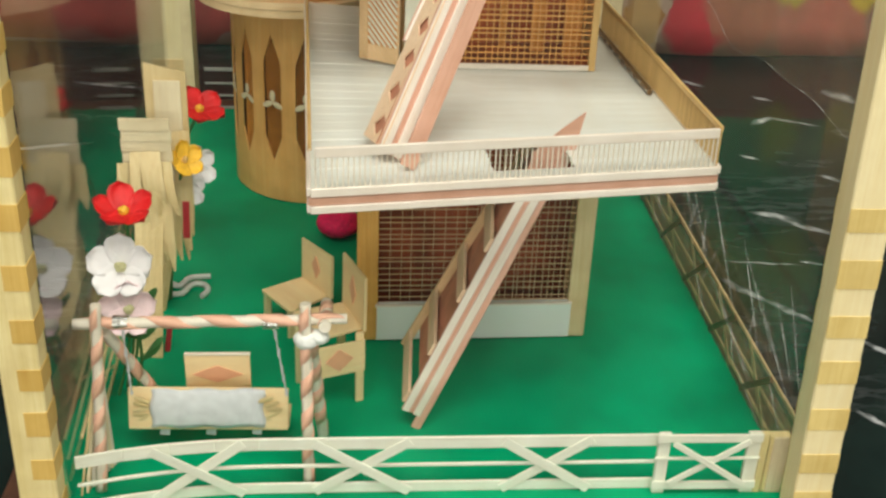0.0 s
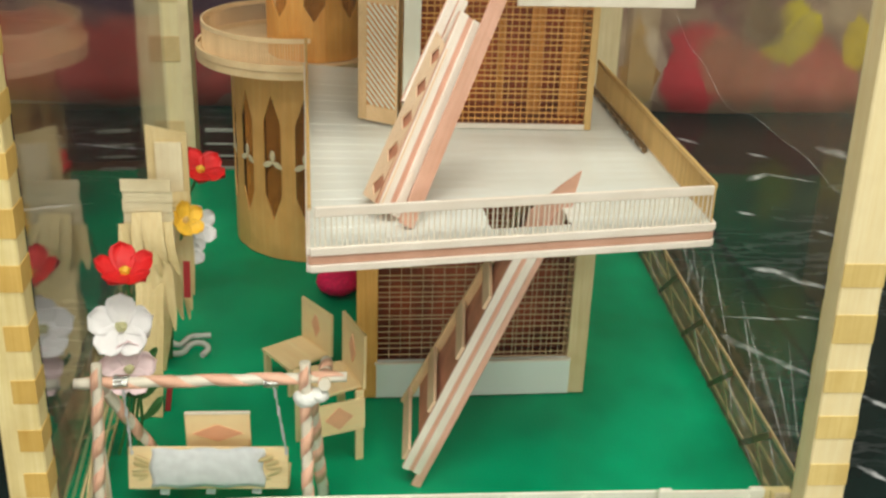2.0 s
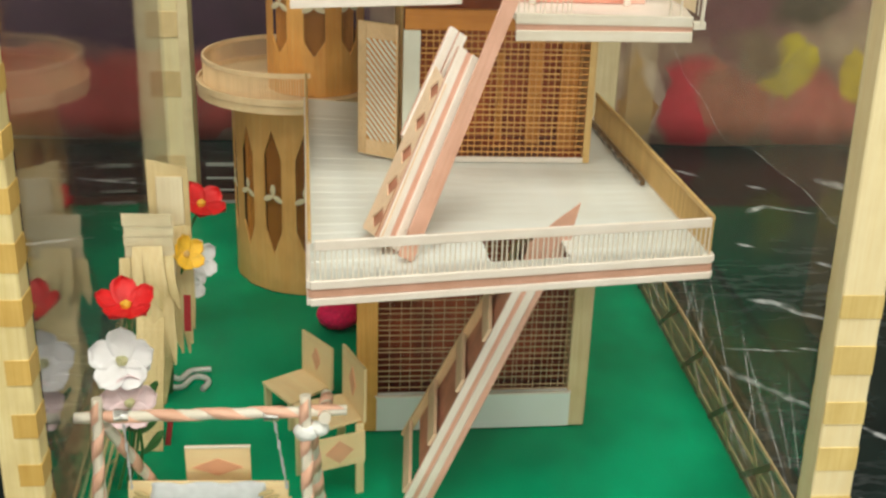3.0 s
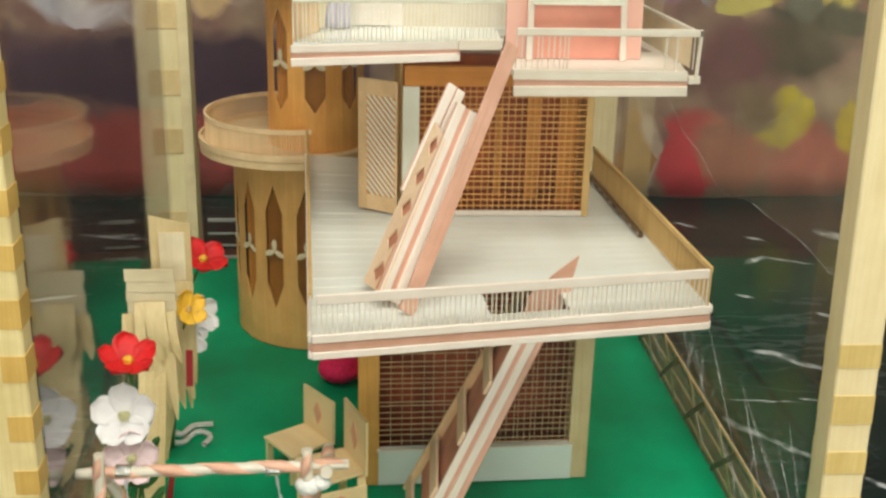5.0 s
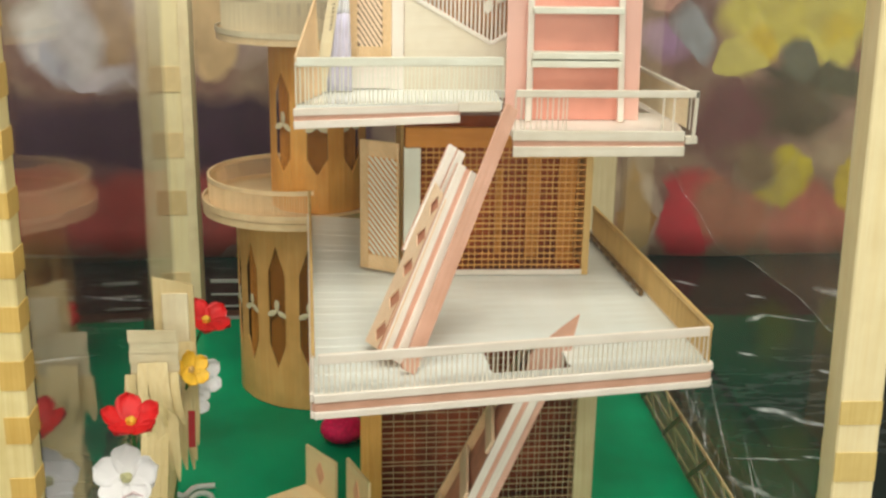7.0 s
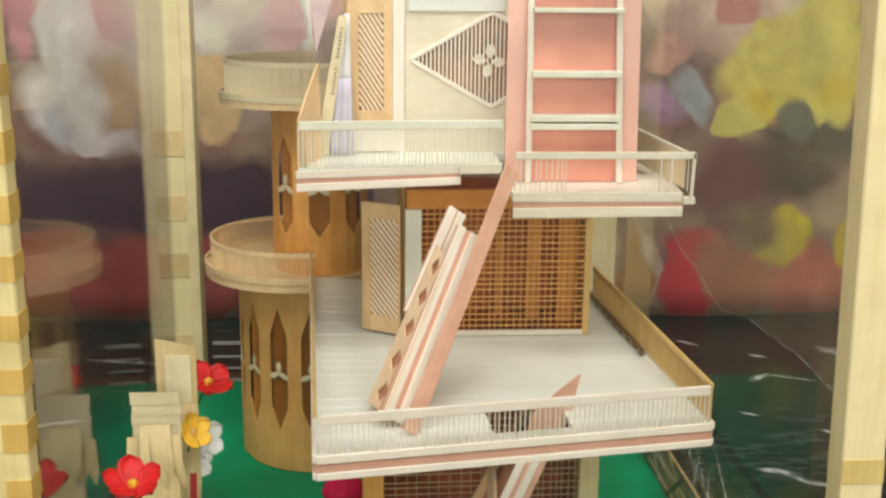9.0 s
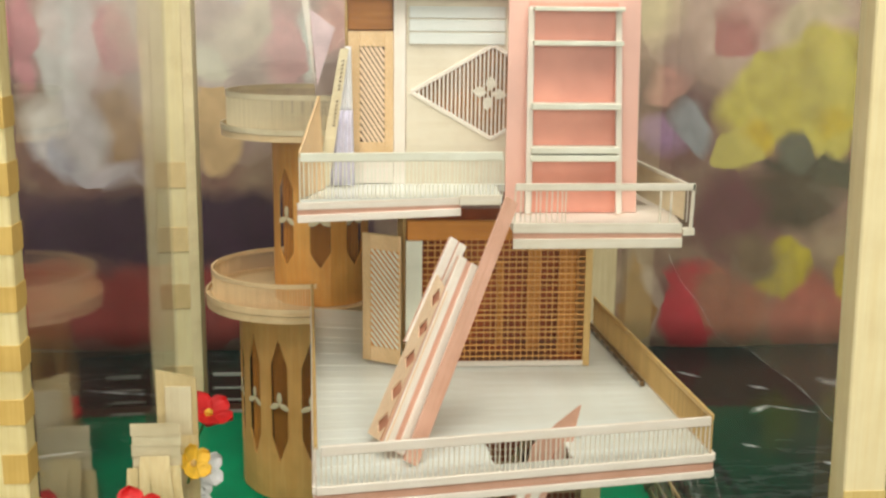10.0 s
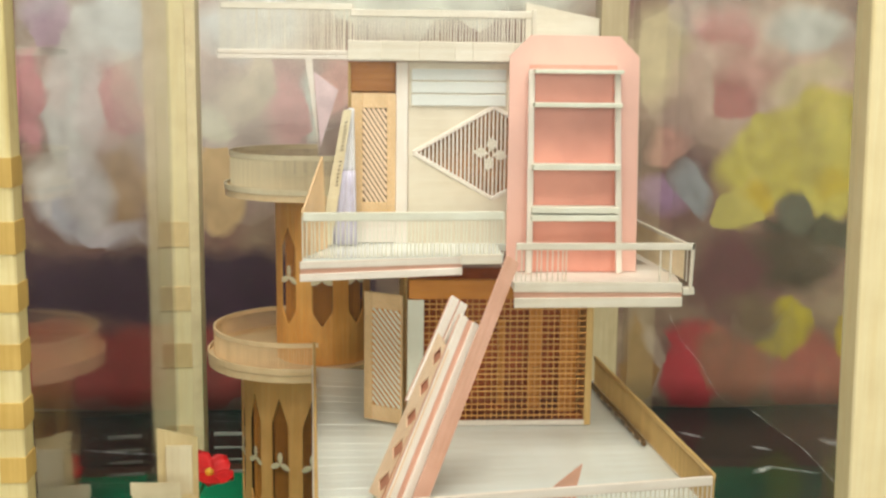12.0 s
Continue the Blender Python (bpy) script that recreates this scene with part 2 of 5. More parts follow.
def pane_glass(name, power=1.0, rough=0.04, haze=0.02, facets=0.0, tone=(0.80, 0.78, 0.74), waves=0.0, glare_streaks=0.0):
    """Thin clear sheet: lets light through, mirrors more at a glancing angle, and carries a diffuse film of dust and
    painted reflection haze.
    """
    m = bpy.data.materials.new(name)
    m.use_nodes = True
    nt = m.node_tree
    nt.nodes.remove(nt.nodes["Principled BSDF"])
    tr = nt.nodes.new("ShaderNodeBsdfTransparent")
    tr.inputs[0].default_value = (0.97, 0.98, 0.97, 1)
    gl = nt.nodes.new("ShaderNodeBsdfGlossy")
    gl.inputs["Roughness"].default_value = rough
    if waves:
        wavy = node(nt, "ShaderNodeBump", Strength=waves, Distance=0.01)
        nt.links.new(noise_of(nt, 7.0, 2.0), wavy.inputs["Height"])
        nt.links.new(wavy.outputs[0], gl.inputs["Normal"])
    fr = node(nt, "ShaderNodeFresnel", IOR=1.5)
    mul = nt.nodes.new("ShaderNodeMath")
    mul.operation, mul.use_clamp = "MULTIPLY", True
    mul.inputs[1].default_value = power
    mx = nt.nodes.new("ShaderNodeMixShader")
    dust_haze = nt.nodes.new("ShaderNodeBsdfDiffuse")
    dust_haze.inputs[0].default_value = (*tone, 1)
    haze_mask = ramp(nt, noise_of(nt, 9.0, 4.0), [(0.30, (haze * 0.4,) * 3), (0.70, (haze * 1.6,) * 3)])
    # upright pale streaks painted in place of reflections on the front glass
    if glare_streaks:
        glare_mask = ramp(nt, noise_of(nt, 5.0, 3.0, (1.0, 1.0, 0.3)), [(0.52, (0, 0, 0)), (0.72, (glare_streaks,) * 3)])
        haze_mask = mix(nt, "ADD", 1.0, haze_mask, glare_mask)
    # cells of unequal haze paint the broken reflections of crumpled film
    if facets:
        tc = nt.nodes.new("ShaderNodeTexCoord")
        wob = node(nt, "ShaderNodeTexNoise", Scale=9.0, Detail=2.0)
        nt.links.new(tc.outputs["Object"], wob.inputs["Vector"])
        add = nt.nodes.new("ShaderNodeVectorMath")
        add.operation = "MULTIPLY_ADD"
        nt.links.new(wob.outputs[1], add.inputs[0])
        add.inputs[1].default_value = (0.0, 0.16, 0.10)
        nt.links.new(tc.outputs["Object"], add.inputs[2])
        vor = node(nt, "ShaderNodeTexVoronoi", Scale=11.0)
        nt.links.new(add.outputs[0], vor.inputs["Vector"])
        cell = ramp(nt, vor.outputs["Color"], [(0.25, (1 - facets,) * 3), (0.85, (1 + facets,) * 3)])
        haze_mask = mix(nt, "MULTIPLY", 1.0, haze_mask, cell)
    clear = nt.nodes.new("ShaderNodeMixShader")
    nt.links.new(haze_mask, clear.inputs[0])
    nt.links.new(tr.outputs[0], clear.inputs[1])
    nt.links.new(dust_haze.outputs[0], clear.inputs[2])
    nt.links.new(fr.outputs[0], mul.inputs[0])
    nt.links.new(mul.outputs[0], mx.inputs[0])
    nt.links.new(clear.outputs[0], mx.inputs[1])
    nt.links.new(gl.outputs[0], mx.inputs[2])
    nt.links.new(mx.outputs[0], nt.nodes["Material Output"].inputs[0])
    return m


def print_cloth():
    """Printed cloth: large painted flowers and leaves, each a warped round of one colour on a dark ground, with pale
    haze painted in above.
    """
    m, nt, b = shader("printed_cloth")
    tc = nt.nodes.new("ShaderNodeTexCoord")
    at = tc.outputs["Object"]
    for scale, detail, amount in ((11.0, 1.0, 0.048), (34.0, 3.0, 0.016)):
        warp = node(nt, "ShaderNodeTexNoise", Scale=scale, Detail=detail, Roughness=0.5)
        nt.links.new(tc.outputs["Object"], warp.inputs["Vector"])
        mid = nt.nodes.new("ShaderNodeVectorMath")
        mid.operation = "SUBTRACT"
        nt.links.new(warp.outputs[1], mid.inputs[0])
        mid.inputs[1].default_value = (0.5, 0.5, 0.5)
        add = nt.nodes.new("ShaderNodeVectorMath")
        add.operation = "MULTIPLY_ADD"
        nt.links.new(mid.outputs[0], add.inputs[0])
        add.inputs[1].default_value = (amount, 0.0, amount)
        nt.links.new(at, add.inputs[2])
        at = add.outputs[0]
    shard = node(nt, "ShaderNodeTexVoronoi", Scale=17.0)
    nt.links.new(at, shard.inputs["Vector"])
    cut = nt.nodes.new("ShaderNodeMix")
    cut.data_type = "VECTOR"
    cut.inputs[0].default_value = 0.27
    nt.links.new(at, cut.inputs[4])
    nt.links.new(shard.outputs["Position"], cut.inputs[5])
    at = cut.outputs[1]
    col = ramp(nt, noise_of(nt, 6.0, 3.0), [(0.35, (0.17, 0.075, 0.075)), (0.5, (0.29, 0.15, 0.12)), (0.68, (0.42, 0.30, 0.20))])

    def bloom_haze(x, z, rx, rz, turn, soft, colour):
        nonlocal col
        mp = nt.nodes.new("ShaderNodeMapping")
        mp.vector_type = "TEXTURE"
        mp.inputs["Location"].default_value = (x, 0.797, z)
        mp.inputs["Rotation"].default_value = (0, math.radians(-turn), 0)
        mp.inputs["Scale"].default_value = (rx, 10.0, rz)
        nt.links.new(at, mp.inputs[0])
        ln = nt.nodes.new("ShaderNodeVectorMath")
        ln.operation = "LENGTH"
        nt.links.new(mp.outputs[0], ln.inputs[0])
        mask = ramp(nt, ln.outputs["Value"], [(1 - soft, (1, 1, 1)), (1.0 + 0.3 * soft, (0, 0, 0))])
        col = mix(nt, "MIX", mask, col, colour)

    # ground bands: crimson below, dark plum above it, pale cloth over the top
    bloom_haze(-0.330, 0.045, 0.40, 0.075, 0, 0.30, (0.30, 0.045, 0.04))
    bloom_haze(-0.300, 0.155, 0.38, 0.063, 0, 0.25, (0.055, 0.020, 0.045))
    bloom_haze(0.050, 0.560, 0.28, 0.060, 0, 0.40, (0.90, 0.90, 0.82))
    # two broad soft rounds paint the hazy brightness of the upper corners
    bloom_haze(0.550, 0.460, 0.230, 0.140, 0, 0.60, (0.89, 0.63, 0.52))
    bloom_haze(-0.250, 0.430, 0.270, 0.200, 0, 0.50, (0.74, 0.60, 0.55))
    # the flowers on the one side
    bloom_haze(0.384, 0.481, 0.049, 0.080, 0, 0.40, (0.80, 0.65, 0.40))
    bloom_haze(0.481, 0.512, 0.060, 0.046, 0, 0.50, (0.76, 0.34, 0.32))
    bloom_haze(0.524, 0.456, 0.056, 0.046, 0, 0.50, (0.80, 0.43, 0.38))
    bloom_haze(0.490, 0.426, 0.038, 0.033, 0, 0.40, (0.60, 0.21, 0.20))
    bloom_haze(0.604, 0.518, 0.076, 0.035, -5, 0.35, (0.90, 0.90, 0.86))
    bloom_haze(0.613, 0.449, 0.068, 0.035, 20, 0.40, (0.90, 0.73, 0.48))
    bloom_haze(0.587, 0.353, 0.122, 0.073, 22, 0.15, (0.80, 0.67, 0.11))
    bloom_haze(0.653, 0.332, 0.057, 0.082, 0, 0.20, (0.82, 0.70, 0.14))
    bloom_haze(0.510, 0.267, 0.049, 0.034, 60, 0.25, (0.78, 0.66, 0.16))
    bloom_haze(0.538, 0.282, 0.033, 0.020, 0, 0.50, (0.82, 0.59, 0.05))
    bloom_haze(0.655, 0.300, 0.037, 0.024, 0, 0.50, (0.84, 0.64, 0.06))
    bloom_haze(0.626, 0.239, 0.099, 0.034, -6, 0.25, (0.055, 0.062, 0.038))
    bloom_haze(0.600, 0.271, 0.026, 0.028, 0, 0.40, (0.14, 0.15, 0.11))
    bloom_haze(0.403, 0.286, 0.037, 0.028, 0, 0.50, (0.49, 0.28, 0.49))
    bloom_haze(0.447, 0.299, 0.027, 0.036, 0, 0.50, (0.41, 0.44, 0.49))
    bloom_haze(0.413, 0.352, 0.035, 0.041, 0, 0.50, (0.77, 0.38, 0.31))
    bloom_haze(0.585, 0.190, 0.095, 0.055, 0, 0.35, (0.085, 0.065, 0.035))
    bloom_haze(0.500, 0.168, 0.064, 0.070, 0, 0.40, (0.18, 0.055, 0.065))
    bloom_haze(0.433, 0.186, 0.033, 0.049, 0, 0.60, (0.22, 0.15, 0.10))
    bloom_haze(0.461, 0.038, 0.048, 0.075, 8, 0.20, (0.66, 0.04, 0.06))
    bloom_haze(0.516, 0.046, 0.055, 0.066, 30, 0.25, (0.46, 0.16, 0.10))
    bloom_haze(0.628, 0.024, 0.071, 0.066, -12, 0.20, (0.52, 0.15, 0.11))
    bloom_haze(0.590, 0.094, 0.052, 0.038, 38, 0.20, (0.60, 0.47, 0.04))
    bloom_haze(0.687, 0.082, 0.030, 0.050, 0, 0.20, (0.66, 0.48, 0.05))
    bloom_haze(0.544, 0.112, 0.049, 0.025, -20, 0.50, (0.24, 0.16, 0.09))
    bloom_haze(0.375, 0.047, 0.028, 0.085, 0, 0.30, (0.42, 0.22, 0.06))
    bloom_haze(0.405, 0.047, 0.012, 0.075, 12, 0.50, (0.58, 0.44, 0.34))
    # and on the other, the upper ones brightened to carry the pale haze
    bloom_haze(-0.349, 0.509, 0.067, 0.055, 0, 0.35, (0.92, 0.92, 0.92))
    bloom_haze(-0.429, 0.512, 0.035, 0.052, 0, 0.35, (0.55, 0.34, 0.55))
    bloom_haze(-0.456, 0.401, 0.029, 0.085, 0, 0.35, (0.80, 0.31, 0.37))
    bloom_haze(-0.336, 0.409, 0.043, 0.071, 0, 0.40, (0.77, 0.37, 0.38))
    bloom_haze(-0.334, 0.295, 0.045, 0.065, 0, 0.40, (0.62, 0.38, 0.18))
    bloom_haze(-0.397, 0.401, 0.038, 0.111, 0, 0.20, (0.92, 0.92, 0.92))
    bloom_haze(-0.409, 0.280, 0.061, 0.065, 0, 0.30, (0.92, 0.88, 0.92))
    bloom_haze(-0.347, 0.232, 0.053, 0.023, 0, 0.40, (0.89, 0.82, 0.92))
    bloom_haze(-0.411, 0.245, 0.034, 0.029, 0, 0.60, (0.71, 0.73, 0.89))
    bloom_haze(-0.156, 0.508, 0.082, 0.052, 0, 0.35, (0.92, 0.92, 0.92))
    bloom_haze(-0.165, 0.422, 0.064, 0.047, 12, 0.40, (0.89, 0.77, 0.65))
    bloom_haze(-0.203, 0.384, 0.041, 0.020, -35, 0.45, (0.92, 0.86, 0.72))
    bloom_haze(-0.205, 0.292, 0.039, 0.069, 0, 0.20, (0.80, 0.54, 0.28))
    bloom_haze(-0.105, 0.404, 0.032, 0.068, 0, 0.50, (0.92, 0.56, 0.56))
    bloom_haze(-0.044, 0.435, 0.038, 0.056, 0, 0.45, (0.92, 0.55, 0.50))
    bloom_haze(-0.083, 0.404, 0.011, 0.060, 0, 0.40, (0.92, 0.92, 0.86))
    # light and dark of the folds, multiplied into the print colour
    fold = ramp(nt, noise_of(nt, 12.0, 4.0), [(0.3, (0.78, 0.78, 0.77)), (0.7, (1.05, 1.08, 1.06))])
    col = mix(nt, "MULTIPLY", 1.0, col, fold)
    col = mix(nt, "MULTIPLY", 0.6, col, ramp(nt, noise_of(nt, 28.0, 4.0), [(0.35, (0.74, 0.72, 0.70)), (0.62, (1.14, 1.13, 1.12))]))
    nt.links.new(col, b.inputs["Base Color"])
    b.inputs["Roughness"].default_value = 0.75
    bump(nt, b, noise_of(nt, 400.0, 2.0), 0.2)
    return m


GREEN, MARBLE, CLOTH = green_floor(), marble(), print_cloth()
GLASS_SIDE, GLASS_BACK = pane_glass("side_glass", 1.2, 0.06, 0.012, waves=0.05), pane_glass("back_glass", 0.5, 0.04, 0.012)
GLASS_EAST = pane_glass("filmed_side_glass", 1.0, 0.05, 0.004, 0.5, waves=0.05)
GLASS_FRONT = pane_glass("front_glass", 0.50, 0.22, 0.001, waves=0.12, glare_streaks=0.022)
# olive haze of an added sheet that imitates the room mirrored in the side glass
REFLECT_SHEET = pane_glass("reflection_sheet", 0.30, 0.22, 0.120, 0.7, (0.50, 0.45, 0.33))
# tan haze puts the wrap's reflections into its colour
WRAP = pane_glass("fence_wrap", 0.8, 0.14, 0.24, 0.7, (0.36, 0.31, 0.19))
FILM = pane_glass("clear_film", 0.6, 0.16, 0.010)


def film_fold():
    """A sharp crease in clear film: milky, half see-through."""
    m, nt, b = shader("film_fold")
    b.inputs["Base Color"].default_value = (0.78, 0.80, 0.80, 1)
    b.inputs["Roughness"].default_value = 0.3
    alpha = ramp(nt, noise_of(nt, 70.0, 3.0), [(0.35, (0.06, 0.06, 0.06)), (0.75, (0.55, 0.55, 0.55))])
    nt.links.new(alpha, b.inputs["Alpha"])
    return m


FOLD = film_fold()


# ---- building helpers ----
def wm(ob):
    if ob.parent:
        return wm(ob.parent) @ ob.matrix_parent_inverse @ ob.matrix_basis
    return ob.matrix_basis.copy()


def thing(name, place, label, category, group="", kind=""):
    ob = new(name)
    ob.empty_display_size = 0.02
    ob.matrix_basis = Matrix.Translation(place)
    return tagged(ob, label, category, group, kind)


def put(name, me, material, parent, m=None, label=""):
    ob = new(name, me)
    if not me.materials:
        me.materials.append(material)
    if parent:
        ob.parent = parent
        ob.matrix_parent_inverse = wm(parent).inverted()
    ob.matrix_basis = m or Matrix.Identity(4)
    return tagged(ob, label) if label else ob


def part(name, bm, material, parent, label="", m=None):
    me = bpy.data.meshes.new(name)
    bm.to_mesh(me)
    bm.free()
    return put(name, me, material, parent, m, label)


def add_box(bm, c, s, m=None):
    """A box of size s about c, turned by m."""
    r = bmesh.ops.create_cube(bm, size=1.0, matrix=(m or Matrix.Identity(4)) @ Matrix.Translation(c) @ Matrix.Diagonal((*s, 1)))
    return r["verts"]


def frame_of(p, q, up=(0, 0, 1)):
    """Local x runs from p to q, z leans to up; the origin is midway."""
    p, q = Vector(p), Vector(q)
    x = (q - p).normalized()
    y = Vector(up).cross(x)
    y = y.normalized() if y.length > 1e-6 else Vector((0, 1, 0))
    z = x.cross(y)
    return Matrix.Translation((p + q) / 2) @ Matrix((x, y, z)).transposed().to_4x4()


BOXES = {}


def box_mesh(l, w, h, bevel, material):
    key = (round(l, 4), round(w, 4), round(h, 4), round(bevel, 4), material.name)
    if key not in BOXES:
        bm = bmesh.new()
        add_box(bm, (0, 0, 0), (l, w, h))
        if bevel:
            bmesh.ops.bevel(bm, geom=bm.edges[:], offset=min(bevel, 0.3 * min(l, w, h)), segments=1, affect="EDGES")
        me = bpy.data.meshes.new("stick")
        bm.to_mesh(me)
        bm.free()
        me.materials.append(material)
        BOXES[key] = me
    return BOXES[key]


def stick(name, p, q, w, h, material, parent, up=(0, 0, 1), label="", bevel=0.0004):
    """A strip from p to q, w wide and h thick (h towards up)."""
    l = (Vector(q) - Vector(p)).length
    return put(name, box_mesh(l, w, h, bevel, material), material, parent, frame_of(p, q, up), label)


def lerp(a, b, t):
    return tuple(x + (y - x) * t for x, y in zip(a, b))


def sticks_joined(name, ends, w, h, material, parent, up=(0, 0, 1)):
    """Many thin sticks, too fine to pick apart, as one mesh."""
    verts, faces = [], []
    for p, q in ends:
        m = frame_of(p, q, up)
        l = (Vector(q) - Vector(p)).length / 2
        k = len(verts)
        for sx in (-l, l):
            for sy, sz in ((-w, -h), (w, -h), (w, h), (-w, h)):
                verts.append(m @ Vector((sx, sy / 2, sz / 2)))
        faces += [(k, k + 3, k + 2, k + 1), (k + 4, k + 5, k + 6, k + 7)]
        faces += [(k + a, k + (a + 1) % 4, k + 4 + (a + 1) % 4, k + 4 + a) for a in range(4)]
    me = bpy.data.meshes.new(name)
    me.from_pydata(verts, [], faces)
    return tagged(put(name, me, material, parent), kind="stuff")


def rail(parent, p, q, z0, z1, pitch=0.0025, top=0.0045, material=None, rods=None, stop=1.0, jitter=0.0003, label=""):
    """A balustrade from p to q (ground points): a top strip on fine upright rods."""
    p, q = Vector((p[0], p[1], 0)), Vector((q[0], q[1], 0))
    d = (q - p).normalized()
    material = material or CREAM
    t = stick("top_rail", p + Vector((0, 0, z1 - top / 2)), q + Vector((0, 0, z1 - top / 2)), 0.0022, top, material, parent, label=label)
    n = int((q - p).length / pitch)
    rng = random.Random(n)
    ends = []
    for i in range(n + 1):
        if i / max(1, n) > stop:
            break
        a = p + (q - p) * (i / max(1, n)) + d * rng.uniform(-jitter, jitter)
        b = a + d * rng.uniform(-jitter, jitter)
        ends.append(((a.x, a.y, z0), (b.x, b.y, z1 - top * 0.5)))
    if pitch > 0.0023:
        for a, b in ends:
            stick("baluster", a, (a[0], a[1], b[2]), 0.0007, 0.0007, rods or material, t, (1, 0.1, 0), bevel=0)
    else:
        sticks_joined("baluster_row", ends, 0.0009, 0.0009, rods or material, t, up=(1, 0.1, 0))
    return t


def prism(name, outline, y0, y1, material, parent, label="", m=None):
    """An upright plate with an (x, z) outline between y0 and y1."""
    bm = bmesh.new()
    a = [bm.verts.new((x, y0, z)) for x, z in outline]
    b = [bm.verts.new((x, y1, z)) for x, z in outline]
    bm.faces.new(a)
    bm.faces.new(b[::-1])
    for i in range(len(a)):
        j = (i + 1) % len(a)
        bm.faces.new((a[j], a[i], b[i], b[j]))
    bmesh.ops.recalc_face_normals(bm, faces=bm.faces)
    return part(name, bm, material, parent, label, m)


def slab(name, outline, z0, z1, material, parent, label=""):
    """A flat plate with an (x, y) outline between z0 and z1."""
    bm = bmesh.new()
    a = [bm.verts.new((x, y, z0)) for x, y in outline]
    b = [bm.verts.new((x, y, z1)) for x, y in outline]
    bm.faces.new(a)
    bm.faces.new(b)
    for i in range(len(a)):
        j = (i + 1) % len(a)
        bm.faces.new((a[i], a[j], b[j], b[i]))
    bmesh.ops.recalc_face_normals(bm, faces=bm.faces)
    return part(name, bm, material, parent, label)


# ---- the room, the marble counter and the hanging cloth ----
def block(name, lo, hi, material, label, category, kind="structure"):
    bm = bmesh.new()
    add_box(bm, [(a + b) / 2 for a, b in zip(lo, hi)], [b - a for a, b in zip(lo, hi)])
    return tagged(part(name, bm, material, None), label, category, "", kind)


block("floor", (-2.2, -2.6, -0.90), (2.4, 1.0, -0.80), FLOOR_D, "dark polished stone floor of the room", "floor")
block("ceiling", (-2.2, -2.6, 2.40), (2.4, 1.0, 2.50), PLASTER, "plain painted ceiling", "ceiling")
block("wall_north", (-2.2, 0.82, -0.80), (2.4, 0.92, 2.40), PLASTER, "plain painted wall behind the cloth", "wall")
# unseen opening and frame, added to house the frontal fill lamp
WX0, WX1, WZ0, WZ1 = -1.55, 1.25, 0.18, 1.38
bm = bmesh.new()
for lo, hi in (((-2.2, -0.80), (WX0, 2.40)), ((WX1, -0.80), (2.4, 2.40)), ((WX0, -0.80), (WX1, WZ0)), ((WX0, WZ1), (WX1, 2.40))):
    add_box(bm, ((lo[0] + hi[0]) / 2, -2.55, (lo[1] + hi[1]) / 2), (hi[0] - lo[0], 0.10, hi[1] - lo[1]))
tagged(part("wall_south", bm, PLASTER, None), "plain painted wall with a wide opening for the added fill light", "wall", "", "structure")
window = thing("fill_opening_1", (-0.15, -2.55, WZ0), "unseen wide window added for frontal fill light and glare", "window", "", "structure")
for p, q in (((WX0, WZ0), (WX1, WZ0)), ((WX0, WZ1), (WX1, WZ1)), ((WX0, WZ0), (WX0, WZ1)), ((WX1, WZ0), (WX1, WZ1)), ((-0.62, WZ0), (-0.62, WZ1)), ((0.32, WZ0), (0.32, WZ1))):
    bm = bmesh.new()
    add_box(bm, ((p[0] + q[0]) / 2, -2.535, (p[1] + q[1]) / 2), (abs(q[0] - p[0]) + 0.05, 0.05, abs(q[1] - p[1]) + 0.05))
    part("fill_opening_frame", bm, WHITE, window)
block("wall_west", (-2.2, -2.50, -0.80), (-2.1, 0.82, 2.40), PLASTER, "plain painted wall", "wall")
block("wall_east", (2.3, -2.50, -0.80), (2.4, 0.82, 2.40), PLASTER, "plain painted wall", "wall")
counter = thing("counter", (0.05, 0.2, -0.80), "long counter with a polished black marble top", "counter")
bm = bmesh.new()
add_box(bm, (0.05, 0.25, -0.035), (3.4, 1.10, 0.030))
bmesh.ops.bevel(bm, geom=bm.edges[:], offset=0.003, segments=2, affect="EDGES")
part("worktop", bm, MARBLE, counter, "black marble with white veins")
bm = bmesh.new()
add_box(bm, (0.05, 0.27, -0.425), (3.3, 1.0, 0.75))
part("body", bm, BROWN, counter)


def hanging_cloth():
    bm = bmesh.new()
    nx, nz = 120, 30
    grid = [[None] * (nz + 1) for _ in range(nx + 1)]
    for i in range(nx + 1):
        for k in range(nz + 1):
            x, z = -1.1 + 2.4 * i / nx, -0.019 + 1.3 * k / nz
            y = 0.797 + 0.008 * math.sin(9 * x + 1.3 * z) + 0.005 * math.sin(23 * x - 2 * z)
            grid[i][k] = bm.verts.new((x, y, z))
    for i in range(nx):
        for k in range(nz):
            bm.faces.new((grid[i][k], grid[i + 1][k], grid[i + 1][k + 1], grid[i][k + 1])).smooth = True
    ob = part("hanging_cloth", bm, CLOTH, None)
    sol = ob.modifiers.new("thickness", "SOLIDIFY")
    sol.thickness = 0.001
    tagged(ob, "colourful printed cloth with large red, yellow and lilac flowers", "cloth")


hanging_cloth()


lamp = thing("ceiling_lamp", (0.20, -1.10, 2.4), "wide white fluorescent ceiling lamp", "lamp")
bm = bmesh.new()
add_box(bm, (0.20, -1.10, 2.375), (2.5, 1.6, 0.05))
part("housing", bm, WHITE, lamp)
bm = bmesh.new()
add_box(bm, (0.20, -1.10, 2.345), (2.4, 1.5, 0.01))
part("diffuser", bm, LAMP, lamp, "glowing white diffuser")

